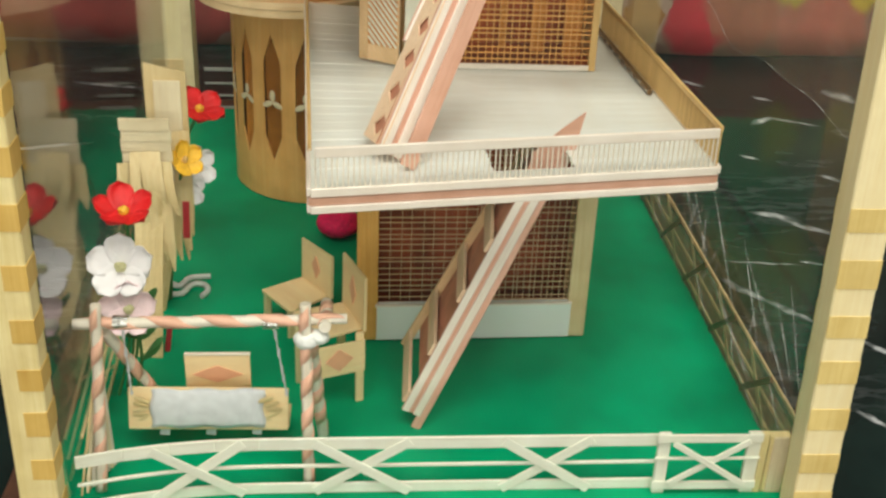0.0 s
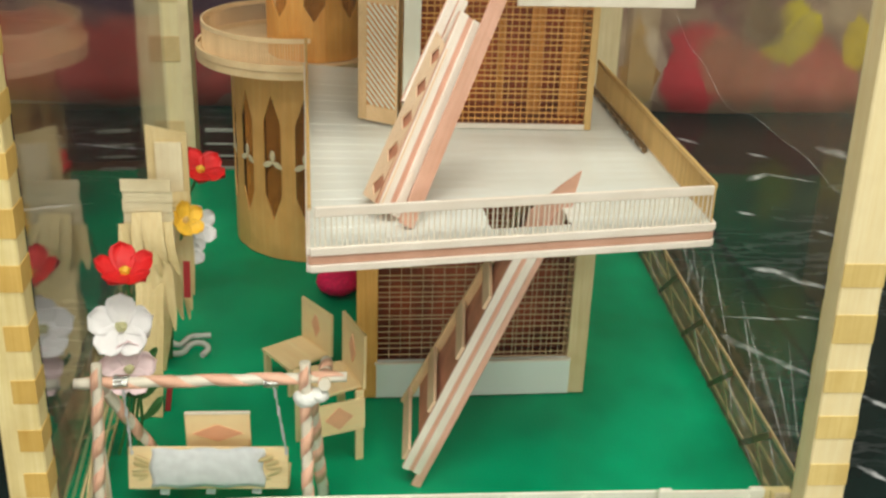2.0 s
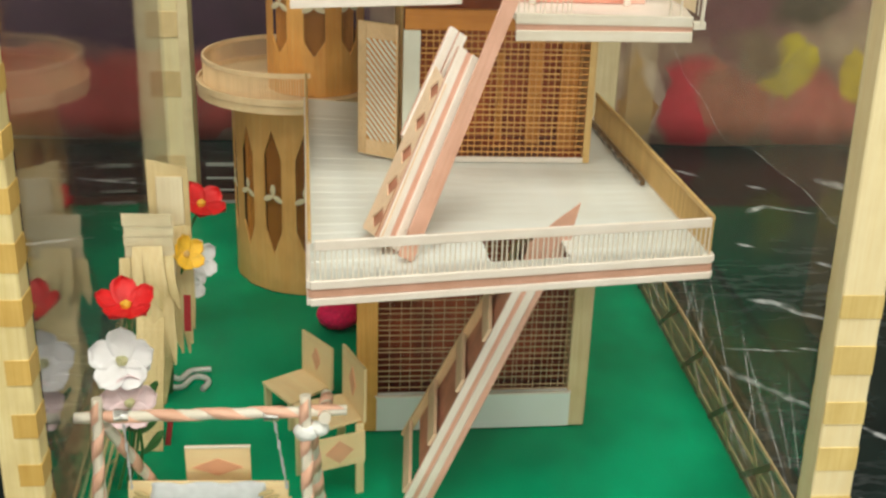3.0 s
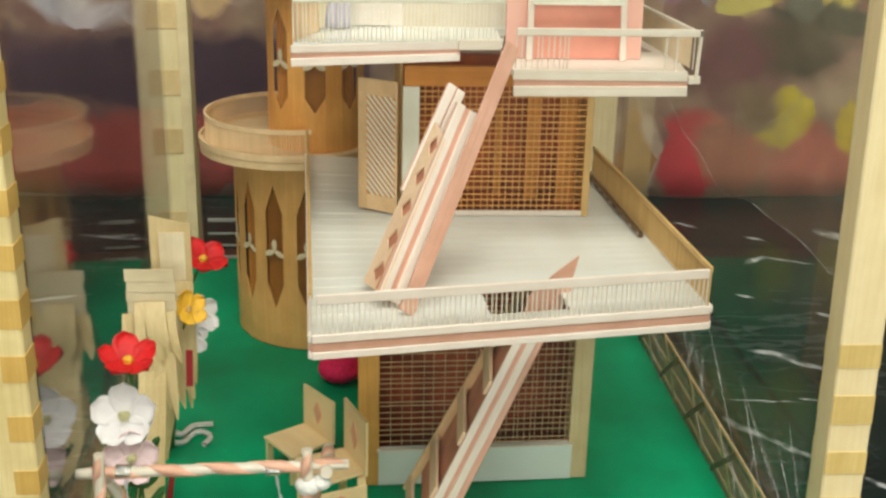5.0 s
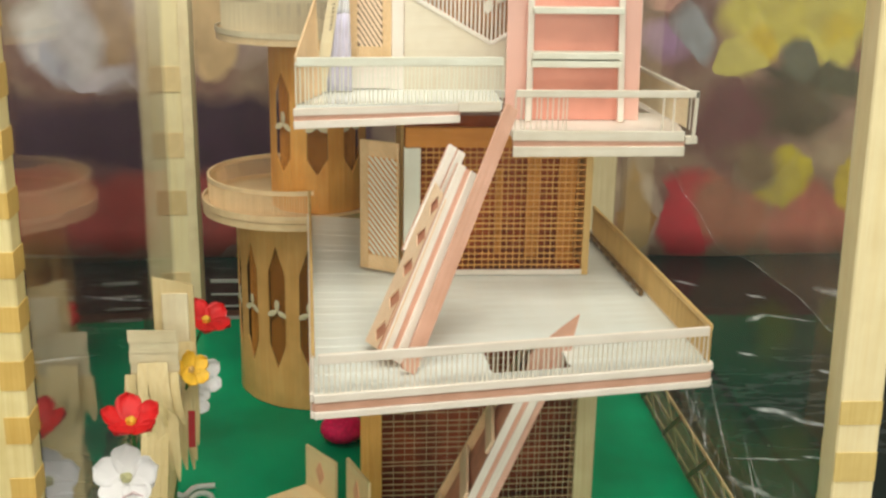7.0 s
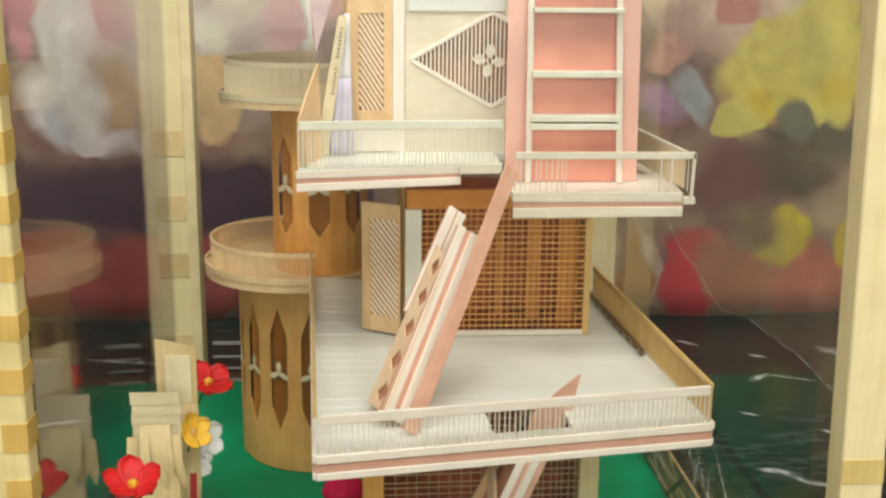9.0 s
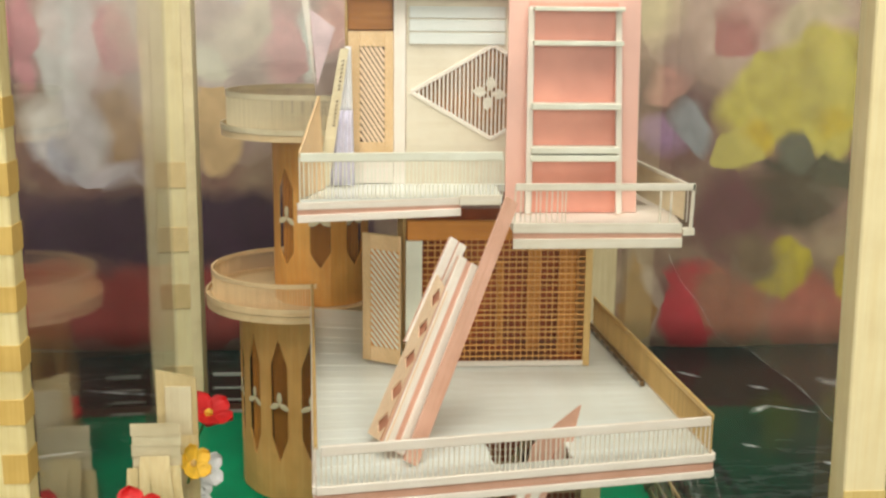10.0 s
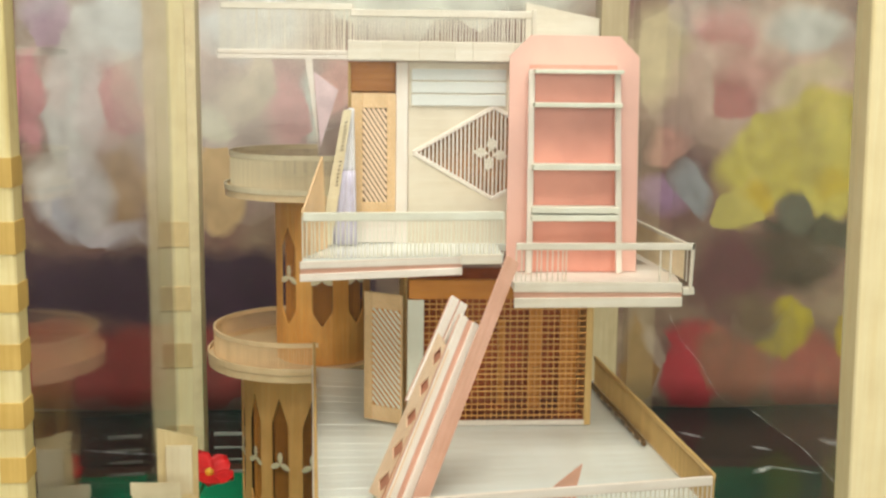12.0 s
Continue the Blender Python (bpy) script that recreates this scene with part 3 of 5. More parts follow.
# ---- the display case ----
XL, XR, YF, YB, TOP = -0.207, 0.276, -0.213, 0.515, 0.66
POST = 0.024
case = thing("display_case", (0.03, 0.15, -0.02), "glass display case with banded bamboo corner posts on a green floor", "display case")
bm = bmesh.new()
add_box(bm, (0.034, 0.151, -0.011), (0.515, 0.76, 0.018))
bmesh.ops.bevel(bm, geom=bm.edges[:], offset=0.002, segments=1, affect="EDGES")
part("base_board", bm, BROWN, case)
bm = bmesh.new()
bmesh.ops.create_grid(bm, x_segments=1, y_segments=1, size=1, matrix=Matrix.Translation((0.034, 0.151, 0)) @ Matrix.Diagonal((0.232, 0.345, 1, 1)))
part("green_floor", bm, GREEN, case, "glossy green paper floor")


def case_post(x0, x1, y0, y1, seed, top_band, inner, share=0.52, body=None, lean=0.0, band=None):
    """A square post; short darker squares alternate up two of its strips as far as top_band."""
    rng = random.Random(seed)
    bm = bmesh.new()
    add_box(bm, ((x0 + x1) / 2, (y0 + y1) / 2, (TOP - 0.02) / 2), (x1 - x0, y1 - y0, TOP - 0.02 + 0.004))
    bmesh.ops.bevel(bm, geom=bm.edges[:], offset=0.001, segments=1, affect="EDGES")
    for v in bm.verts:
        v.co.x += lean * v.co.z
    post = part("corner_post", bm, body or POST_L, case, "pale bamboo post with darker squares")
    z, k = 0.010, 0
    w = (x1 - x0) * share
    while z < top_band:
        h = rng.uniform(0.0135, 0.0175)
        xc = x1 - w / 2 + 0.0004 if inner > 0 else x0 + w / 2 - 0.0004
        if k % 2 == 0:
            bm = bmesh.new()
            add_box(bm, (xc if share < 0.9 else (x0 + x1) / 2, (y0 + y1) / 2, z + h / 2), (w, y1 - y0 + 0.0008, h * rng.uniform(0.85, 1.0)))
            for v in bm.verts:
                v.co.x += lean * v.co.z
            part("square_band", bm, band or POST_D, post)
        z += h
        k += 1
    return post


case_post(-0.1985, -0.1768, YF, -0.1965, 1, 0.42, 1, 0.58, band=POST_A)
case_post(0.2508, 0.2742, YF, -0.1940, 2, 0.20, 1, 0.98, POST_R, -0.022)
rear = case_post(-0.2210, -0.190, 0.490, 0.523, 3, 0.0, 1, 0.52, POST_R)
for z in (0.030, 0.125, 0.190, 0.262):
    stick("square_band", (-0.2050, 0.4893, z), (-0.2050, 0.4893, z + 0.028), 0.0285, 0.0012, BAND_R, rear, up=(0, -1, 0))
stick("post_strip", (-0.1955, 0.4885, 0.004), (-0.1955, 0.4885, TOP - 0.034), 0.0110, 0.002, REAR_LIT, rear, up=(0, -1, 0))
case_post(0.2490, 0.2800, 0.490, 0.523, 4, 0.0, 1, 0.52, REAR_SHADED)
for z in (TOP - 0.02,):
    stick("top_frame", (XL, YF + 0.012, z), (XR, YF + 0.012, z), POST, POST, POST_L, case)
    stick("top_frame", (XL, YB - 0.012, z), (XR, YB - 0.012, z), POST, POST, POST_L, case)
    stick("top_frame", (XL + 0.012, YF + 0.024, z), (XL + 0.012, YB - 0.024, z), POST, POST, POST_L, case)
    stick("top_frame", (XR - 0.012, YF + 0.024, z), (XR - 0.012, YB - 0.024, z), POST, POST, POST_L, case)


def pane(lo, hi, material, label, face):
    bm = bmesh.new()
    s = [b - a for a, b in zip(lo, hi)]
    thin = s.index(min(s))
    a, b = [k for k in range(3) if k != thin]
    c = [(x + y) / 2 for x, y in zip(lo, hi)]
    vs = []
    for u, v in ((-1, -1), (1, -1), (1, 1), (-1, 1)):
        p = list(c)
        p[a] += u * s[a] / 2
        p[b] += v * s[b] / 2
        vs.append(bm.verts.new(p))
    f = bm.faces.new(vs)
    bm.normal_update()
    if f.normal.dot(Vector(face)) < 0:
        f.normal_flip()
    ob = part("glass_pane", bm, material, case, label)
    ob.visible_shadow = False
    return ob


def side_pane(front, back, material, face):
    """A side sheet; the handmade case widens a little towards the back."""
    bm = bmesh.new()
    f = bm.faces.new([bm.verts.new(v) for v in ((*front, 0.002), (*back, 0.002), (*back, TOP - 0.03), (*front, TOP - 0.03))])
    bm.normal_update()
    if f.normal.x * face < 0:
        f.normal_flip()
    ob = part("glass_pane", bm, material, case, "clear side glass")
    ob.visible_shadow = False


side_pane((-0.1765, -0.1960), (-0.2180, 0.495), GLASS_SIDE, 1)
side_pane((0.2752, -0.1895), (0.2860, 0.495), GLASS_EAST, -1)
pane((-0.190, YB - 0.008, 0.002), (0.252, YB - 0.0079, TOP - 0.03), GLASS_BACK, "clear back glass", (0, -1, 0))
pane((-0.1765, -0.2015, 0.002), (0.2420, -0.2014, TOP - 0.03), GLASS_FRONT, "clear front glass with faint painted reflection streaks", (0, -1, 0))

# ---- the model house ----
house = thing("model_house", (0.06, 0.05, 0.0), "handmade bamboo-strip model house with decks, stairs and round tower", "model house")


def rods(name, ends, w, h, material, parent, up):
    """The same as single parts that share a mesh."""
    for p, q in ends:
        stick(name, p, q, w, h, material, parent, up, bevel=0)


def lattice(x0, x1, z0, z1, y, pitch, w, material, parent, dy=0.0, wider=1.0, loose=0.0004, upright=None):
    """A screen of fine uprights with crossbars tied in front; dy is how much further back its end is."""
    rng = random.Random(int(1e4 * x0) + 7)
    def at(x):
        return y + dy * (x - x0) / (x1 - x0)
    n = int((x1 - x0) / (pitch * wider))
    ends = []
    for i in range(n + 1):
        x = x0 + (x1 - x0) * i / n + rng.uniform(-1, 1) * loose
        ends.append(((x, at(x) + w, z0), (x, at(x) + w, z1)))
    rods("screen_upright", ends, w * 0.75, w * 0.75, upright or material, parent, (1, 0, 0.01))
    n = int((z1 - z0) / pitch)
    ends = []
    for i in range(n + 1):
        z = z0 + (z1 - z0) * i / n + rng.uniform(-1, 1) * loose
        ends.append(((x0, at(x0), z), (x1, at(x1), z)))
    rods("screen_crossbar", ends, w, w, material, parent, (0, 0, 1))


# ground storey
def ground_storey():
    wall = slab("ground_room", [(0.0, 0.012), (0.160, 0.018), (0.160, 0.09), (0.0, 0.09)], 0.001, 0.006, BRICK, house, "dark room inside")
    for (x0, y0), (x1, y1) in (((0.0, 0.012), (0.0, 0.19)), ((0.160, 0.018), (0.160, 0.19)), ((0.002, 0.070), (0.158, 0.070))):
        stick("wall_board", (x0, y0, 0.095), (x1, y1, 0.095), 0.003, 0.18, BRICK if x0 != x1 else TAN, wall)
    stick("sill_board", (0.004, 0.0015, 0.0165), (0.152, 0.007, 0.0165), 0.004, 0.031, STRIPW, wall, label="pale bamboo board")
    stick("sill_edge", (0.004, -0.001, 0.0312), (0.152, 0.0045, 0.0312), 0.004, 0.0014, CREAM, wall)
    for x0, x1, y, m in ((-0.0095, 0.0060, 0.0005, TANZ), (0.1495, 0.164, 0.0065, PALEZ)):
        bm = bmesh.new()
        add_box(bm, (0, 0, 0), (x1 - x0, 0.010, 0.185))
        bmesh.ops.bevel(bm, geom=bm.edges[:], offset=0.0008, segments=1, affect="EDGES")
        part("door_post", bm, m, wall, "", Matrix.Translation(((x0 + x1) / 2, y + 0.004, 0.0935)))
    lattice(0.006, 0.078, 0.032, 0.186, 0.004, 0.0046, 0.00055, MESHW, wall, 0.002, 1.7, 0.0009)
    lattice(0.080, 0.150, 0.032, 0.186, 0.006, 0.0050, 0.00055, MESHW, wall, 0.002, 0.86, 0.0010)


ground_storey()

# main deck: a slightly skewed quadrilateral
FL, FR, BR, BL = (-0.035, -0.168), (0.201, -0.130), (0.184, 0.160), (-0.053, 0.215)
DZ = 0.200


def main_deck():
    bm = bmesh.new()
    for p, q in ((FL, FR), (FR, BR), (BR, BL), (BL, FL)):
        d = (Vector(q) - Vector(p)).normalized()
        nrm = Vector((-d.y, d.x)) * 0.0035
        m = frame_of((p[0] + nrm.x, p[1] + nrm.y, 0.192), (q[0] + nrm.x, q[1] + nrm.y, 0.192))
        add_box(bm, (0, 0, 0), ((Vector(q) - Vector(p)).length - 0.004, 0.005, 0.010), m)
    for t in (0.15, 0.78):
        a, b = lerp(FL, FR, t), lerp(BL, BR, t)
        m = frame_of((*a, 0.1925), (*b, 0.1925))
        add_box(bm, (0, 0, 0), ((Vector(a) - Vector(b)).length - 0.012, 0.005, 0.009), m)
    deck = part("main_deck", bm, CREAM, house, "pale bamboo deck on a strip frame")
    n = 26
    for i in range(n):
        t = (i + 0.5) / n
        a, b = Vector((*lerp(FL, BL, t), DZ - 0.0015)), Vector((*lerp(FR, BR, t), DZ - 0.0015))
        w = 0.38 / n - 0.0002
        tilt = random.Random(i).uniform(-0.0002, 0.0002)
        a.z += tilt
        if 0.03 < t < 0.17:
            stick("plank", a, lerp(a, b, 0.44), w, 0.0018, DECK, deck)
            stick("plank", lerp(a, b, 0.645), b, w, 0.0018, DECK, deck)
        else:
            stick("plank", a, b, w, 0.0018, DECK, deck)
    # edge strips: cream, pink, cream
    for z, h, m, out in ((0.1985, 0.0050, CREAM, 0.0010), (0.1930, 0.0048, PINK, 0.0000), (0.1882, 0.0044, CREAM, 0.0008)):
        for p, q in ((FL, FR), (FR, BR), (BL, FL)):
            d = (Vector(q) - Vector(p)).normalized()
            o = Vector((d.y, -d.x)) * out
            stick("edge_strip", (p[0] + o.x, p[1] + o.y, z), (q[0] + o.x, q[1] + o.y, z), 0.0022, h, m, deck)
    return deck


deck = main_deck()
rail(house, lerp(FL, FR, 0.012), lerp(FL, FR, 0.990), DZ, 0.2245, 0.0030, 0.0058, CREAM, PALE, label="cream strip rail on fine rods")
rail(house, lerp(FR, BR, 0.01), lerp(FR, BR, 0.97), DZ, 0.2245, 0.0024, 0.0035, TAN, TAN)
rail(house, lerp(FL, BL, 0.01), lerp(FL, BL, 0.97), DZ, 0.2245, 0.0024, 0.0035, TAN, CREAM)
# bead trim along the inner foot of the side rail
for i in range(9):
    a = lerp(lerp(FR, BR, 0.45), lerp(FR, BR, 0.93), i / 8.0)
    bm = bmesh.new()
    bmesh.ops.create_icosphere(bm, subdivisions=2, radius=0.0017, matrix=Matrix.Translation((a[0] - 0.006, a[1], DZ + 0.002)) @ Matrix.Diagonal((0.7, 2.0, 1.0, 1)))
    part("bead", bm, FOIL, house, "shiny foil bead")
a, b = lerp(FR, BR, 0.43), lerp(FR, BR, 0.96)
stick("trim_strip", (a[0] - 0.005, a[1], DZ + 0.002), (b[0] - 0.005, b[1], DZ + 0.002), 0.003, 0.004, FENCE_D, house)


def stair(name, p0, p1, q0, q1, face, stripes, posts, plate, broad=0.0065, rear=0.0120, edge=0.0110):
    """A steep stair with a striped front board. stripes: (offset, breadth, material, how proud) across it; posts: where uprights stand on its rear rail."""
    p0, p1, q0, q1, face = (Vector(v) for v in (p0, p1, q0, q1, face))
    d = (p1 - p0).normalized()
    face = (face - d * face.dot(d)).normalized()
    across = face.cross(d).normalized()
    if across.x > 0:
        across = -across
    slip = across * ((edge - 0.011) / 2)
    main = stick(name, p0 + slip, p1 + slip, edge + 0.011, 0.0022, PINK, house, face, "pink bamboo stair with cream strips")
    for off, w, m, proud in stripes:
        o = across * off + face * proud
        stick("strip", p0 + o, p1 + o, w, 0.0018, m, main, face)
    a, b = plate
    stick("side_plate", Vector(a), Vector(b), broad, 0.0016, PINK, main, face, "pink side board")
    def left(t):
        return q0.lerp(q1, t)

    def right(t):
        return p0.lerp(p1, t) + across * (edge - 0.0005)

    def web(name, l, r, cells, hole, t0, t1, material, shift, label=""):
        """A thin side sheet between the rear and the front board, cut through by a rhomb in each cell."""
        bm = bmesh.new()
        for i in range(cells):
            ta, tb = t0 + (t1 - t0) * i / cells, t0 + (t1 - t0) * (i + 1) / cells
            def at(u, v):
                t = ta + (tb - ta) * v
                return bm.verts.new(l(t).lerp(r(t), u) + face * shift)
            a, b, c, d = at(0, 0), at(1, 0), at(1, 1), at(0, 1)
            if not hole:
                bm.faces.new((a, b, c, d))
                continue
            lo, hi, west, east = at(0.5, 0.5 - hole), at(0.5, 0.5 + hole), at(0.5 - hole * 0.8, 0.42), at(0.5 + hole * 0.8, 0.58)
            for f in ((a, b, lo), (b, east, lo), (b, c, east), (c, hi, east), (c, d, hi), (d, west, hi), (d, a, west), (a, lo, west)):
                bm.faces.new(f)
        bmesh.ops.remove_doubles(bm, verts=bm.verts, dist=1e-6)
        ob = part(name, bm, material, main, label)
        ob.modifiers.new("thickness", "SOLIDIFY").thickness = 0.0010
        return ob

    if posts:
        stick("rear_rail", q0, q1, rear * 0.5, 0.0030, DOORF, main, face, "thin tan rail")
        flat = d.cross(right(0.5) - left(0.5)).normalized()
        flat = flat if flat.x < 0 else -flat
        web("side_sheet", lambda t: left(t) - flat * 0.003, lambda t: right(t) - flat * 0.003, 1, 0, 0.10, 0.98, BACKP, 0.0, "brownish pink side sheet")
        for t in posts:
            a = left(t)
            stick("stair_post", a + flat * 0.0015, right(t) + flat * 0.0015, 0.0105, 0.0024, SHEET, main, flat)
    else:
        stick("rear_board", q0.lerp(q1, 0.45), q1, rear, 0.0020, PINK, main, face)
        for off, w, m in ((rear * 0.27, rear * 0.46, CREAM), (-rear * 0.27, rear * 0.44, CREAM)):
            o = across * off + face * 0.0016
            stick("strip", q0.lerp(q1, 0.45) + o, q1 + o, w, 0.0014, m, main, face)
        web("side_sheet", lambda t: left(t) + across * rear * 0.42, right, 5, 0.34, 0.0, 0.80, SHEET, 0.0030, "tan side sheet with cut-out rhombs")
        # brown sheet added behind the rhombs to colour in the shaded inside
        web("hole_shade_sheet", lambda t: left(t) + across * rear * 0.10, right, 1, 0, 0.02, 0.78, BACKP, -0.0035)
    return main


STRIPES = ((0.0078, 0.0060, CREAM, 0.0016), (0.0030, 0.0034, PINK, 0.0004), (-0.0018, 0.0056, CREAM, 0.0018))
LOW_STRIPES = ((0.0035, 0.0048, CREAM, 0.0016), (-0.0005, 0.0030, PINK, 0.0004), (-0.0045, 0.0050, CREAM, 0.0018))
stair("lower_stair", (0.0265, -0.108, 0.012), (0.1010, -0.104, 0.183), (0.0245, -0.044, 0.024), (0.1040, -0.044, 0.182), (0.02, -1, 0.3), LOW_STRIPES, (0.05, 0.26, 0.49, 0.70, 0.90),
      ((0.0300, -0.1105, 0.000), (0.1190, -0.1034, 0.2035)), edge=0.0060)
prism("stair_head", [(0.1258, 0.2222), (0.112, 0.2110), (0.096, 0.1960), (0.090, 0.1720), (0.113, 0.1720), (0.1215, 0.2020)], -0.1018, -0.1002, PINK, house, "pink stair board coming up through the deck")
stair("upper_stair", (0.0105, -0.1280, 0.2040), (0.0600, -0.0600, 0.3025), (-0.0030, -0.1000, 0.2030), (0.0525, -0.0420, 0.3130), (0.45, -0.85, 0.25), STRIPES, (),
      ((0.0185, -0.1400, 0.2020), (0.0865, -0.0500, 0.3420)), 0.0105, 0.0135)


# first floor room behind the deck
def first_floor():
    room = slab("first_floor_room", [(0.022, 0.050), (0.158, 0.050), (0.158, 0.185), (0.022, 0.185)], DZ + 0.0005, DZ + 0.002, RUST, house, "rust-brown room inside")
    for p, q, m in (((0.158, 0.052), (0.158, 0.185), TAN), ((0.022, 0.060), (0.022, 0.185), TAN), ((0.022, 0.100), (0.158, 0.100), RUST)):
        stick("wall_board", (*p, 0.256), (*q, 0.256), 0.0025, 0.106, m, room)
    stick("lintel", (0.0235, 0.0465, 0.303), (0.160, 0.0455, 0.303), 0.005, 0.0145, ORANGE, room)
    stick("wall_post", (0.0285, 0.0465, DZ), (0.0285, 0.0465, 0.2955), 0.012, 0.005, WALLW, room, up=(0, -1, 0))
    stick("wall_post", (0.157, 0.0455, DZ), (0.157, 0.0455, 0.2955), 0.005, 0.005, TAN, room, up=(0, -1, 0))
    stick("foot_strip", (0.034, 0.045, DZ + 0.002), (0.155, 0.044, DZ + 0.002), 0.002, 0.004, CREAM, room)
    lattice(0.034, 0.1545, DZ + 0.003, 0.2965, 0.0465, 0.0043, 0.0008, AMBER, room, 0.0, 1.05, 0.0006)
    for x, w, z1, y in ((0.122, 0.010, 0.290, 0.082), (0.146, 0.014, 0.296, 0.070), (0.098, 0.005, 0.270, 0.092)):
        stick("inner_board", (x, y, DZ + 0.002), (x, y, z1), w, 0.002, ORANGE, room, up=(0, -1, 0), label="orange board inside the room")
    # open door leaf with slanting slats
    a, b = Vector((0.0185, 0.0430, 0)), Vector((-0.0085, 0.0600, 0))
    leaf_door(a, b, DZ + 0.002, 0.299, room, 0.03, 0.22, 15, 0.0018, 0.26, ORANGE, WALLW)


def leaf_door(a, b, z0, z1, parent, s0=0.14, s1=0.14, count=17, slat=0.0016, steep=0.30, backing=None, fill=None):
    """A framed door leaf from a (hinge) to b, filled with slanting slats."""
    w = (b - a).length
    d = (b - a).normalized()
    def P(u, z):
        return (a.x + d.x * u * w, a.y + d.y * u * w, z)
    nrm = (d.y, -d.x, 0)
    h = z1 - z0
    um, uw = (s0 + 1 - s1) / 2, 1 - s0 - s1
    stick("door_stile", P(s0 / 2, z0), P(s0 / 2, z1), w * s0, 0.0026, DOORF, parent, up=nrm)
    stick("door_stile", P(1 - s1 / 2, z0), P(1 - s1 / 2, z1), w * s1, 0.0026, DOORF, parent, up=nrm)
    stick("door_rail", P(um, z0), P(um, z0 + h * 0.12), w * uw, 0.0024, DOORF, parent, up=nrm)
    stick("door_rail", P(um, z1 - h * 0.12), P(um, z1), w * uw, 0.0024, DOORF, parent, up=nrm)
    stick("door_backing", P(um, z0 + h * 0.1), P(um, z1 - h * 0.1), w * (uw + 0.04), 0.0006, backing or BROWN, parent, up=nrm)
    ends = []
    zz0, zz1 = z0 + h * 0.12, z1 - h * 0.12
    for i in range(-count, count + 2):
        z = zz0 + (zz1 - zz0) * i / count
        ua, za, ub, zb = s0, z, 1 - s1, z + steep * h
        if za < zz0:
            f = (zz0 - za) / (zb - za)
            ua, za = ua + (ub - ua) * f, zz0
        if zb > zz1:
            f = (zb - zz1) / (zb - za)
            ub, zb = ub - (ub - ua) * f, zz1
        if za < zz1 and zb > za + 0.001:
            ends.append((P(ua, za), P(ub, zb)))
    rods("door_slat", ends, slat, 0.0012, fill or PALE, parent, nrm)


first_floor()

# ---- the round tower ----
TC = (-0.050, 0.320)


def tower_wall(name, centre, radius, z0, z1, angles, half, zs, material, parent, lo, hi, facets):
    """An upright ring wall with tall six-sided window openings at the given angles (degrees, 0 faces the front)."""
    cols = []
    for a in angles:
        cols += [(a - half, "e"), (a, "m"), (a + half, "e")]
    fill, prev = [], lo
    for k in range(0, len(cols), 3):
        gap = cols[k][0] - prev
        n = max(1, round(gap / facets))
        fill += [(prev + gap * i / n, "f") for i in range(n)]
        fill += cols[k : k + 3]
        prev = cols[k + 2][0]
    n = max(1, round((hi - prev) / facets))
    fill += [(prev + (hi - prev) * (i + 1) / n, "f") for i in range(n)]
    bm = bmesh.new()
    def P(a, z, r=radius):
        t = math.radians(a)
        return (centre[0] + r * math.sin(t), centre[1] - r * math.cos(t), z)
    zlo, zl2, zh2, zhi = zs
    for (a, ka), (b, kb) in zip(fill, fill[1:]):
        la, ha = (zl2, zh2) if ka == "e" else (zlo, zhi)
        lb, hb = (zl2, zh2) if kb == "e" else (zlo, zhi)
        if "m" in (ka, kb):
            for q in (((a, z0), (b, z0), (b, lb), (a, la)), ((a, ha), (b, hb), (b, z1), (a, z1))):
                bm.faces.new([bm.verts.new(P(*v)) for v in q])
        else:
            bm.faces.new([bm.verts.new(P(*v)) for v in ((a, z0), (b, z0), (b, z1), (a, z1))])
    bmesh.ops.remove_doubles(bm, verts=bm.verts, dist=1e-5)
    bmesh.ops.recalc_face_normals(bm, faces=bm.faces)
    ob = part(name, bm, material, parent)
    s = ob.modifiers.new("thickness", "SOLIDIFY")
    s.thickness, s.offset = 0.0016, 0
    return ob


def ring(name, centre, r0, r1, z0, z1, a0, a1, material, parent, n=48, label=""):
    bm = bmesh.new()
    rows = []
    for i in range(n + 1):
        t = math.radians(a0 + (a1 - a0) * i / n)
        s, c = math.sin(t), -math.cos(t)
        rows.append([bm.verts.new((centre[0] + r * s, centre[1] + r * c, z)) for r, z in ((r0, z0), (r1, z0), (r1, z1), (r0, z1))])
    for p, q in zip(rows, rows[1:]):
        for k in range(4):
            bm.faces.new((p[k], q[k], q[(k + 1) % 4], p[(k + 1) % 4]))
    bm.faces.new(rows[0][::-1])
    bm.faces.new(rows[-1])
    bmesh.ops.recalc_face_normals(bm, faces=bm.faces)
    return part(name, bm, material, parent, label)


def bow(place, angle, size, parent):
    """A small three-leaved straw ornament."""
    bm = bmesh.new()
    for k in (90, 205, 335):
        t = math.radians(k)
        m = Matrix.Translation((size * 0.55 * math.cos(t), 0, size * 0.55 * math.sin(t))) @ Matrix.Rotation(-t, 4, "Y") @ Matrix.Diagonal((size * 0.54, size * 0.06, size * 0.27, 1))
        bmesh.ops.create_icosphere(bm, subdivisions=2, radius=1.0, matrix=m)
    part("straw_bow", bm, SHEATH, parent, "", Matrix.Translation(place) @ Matrix.Rotation(math.radians(angle), 4, "Z"))


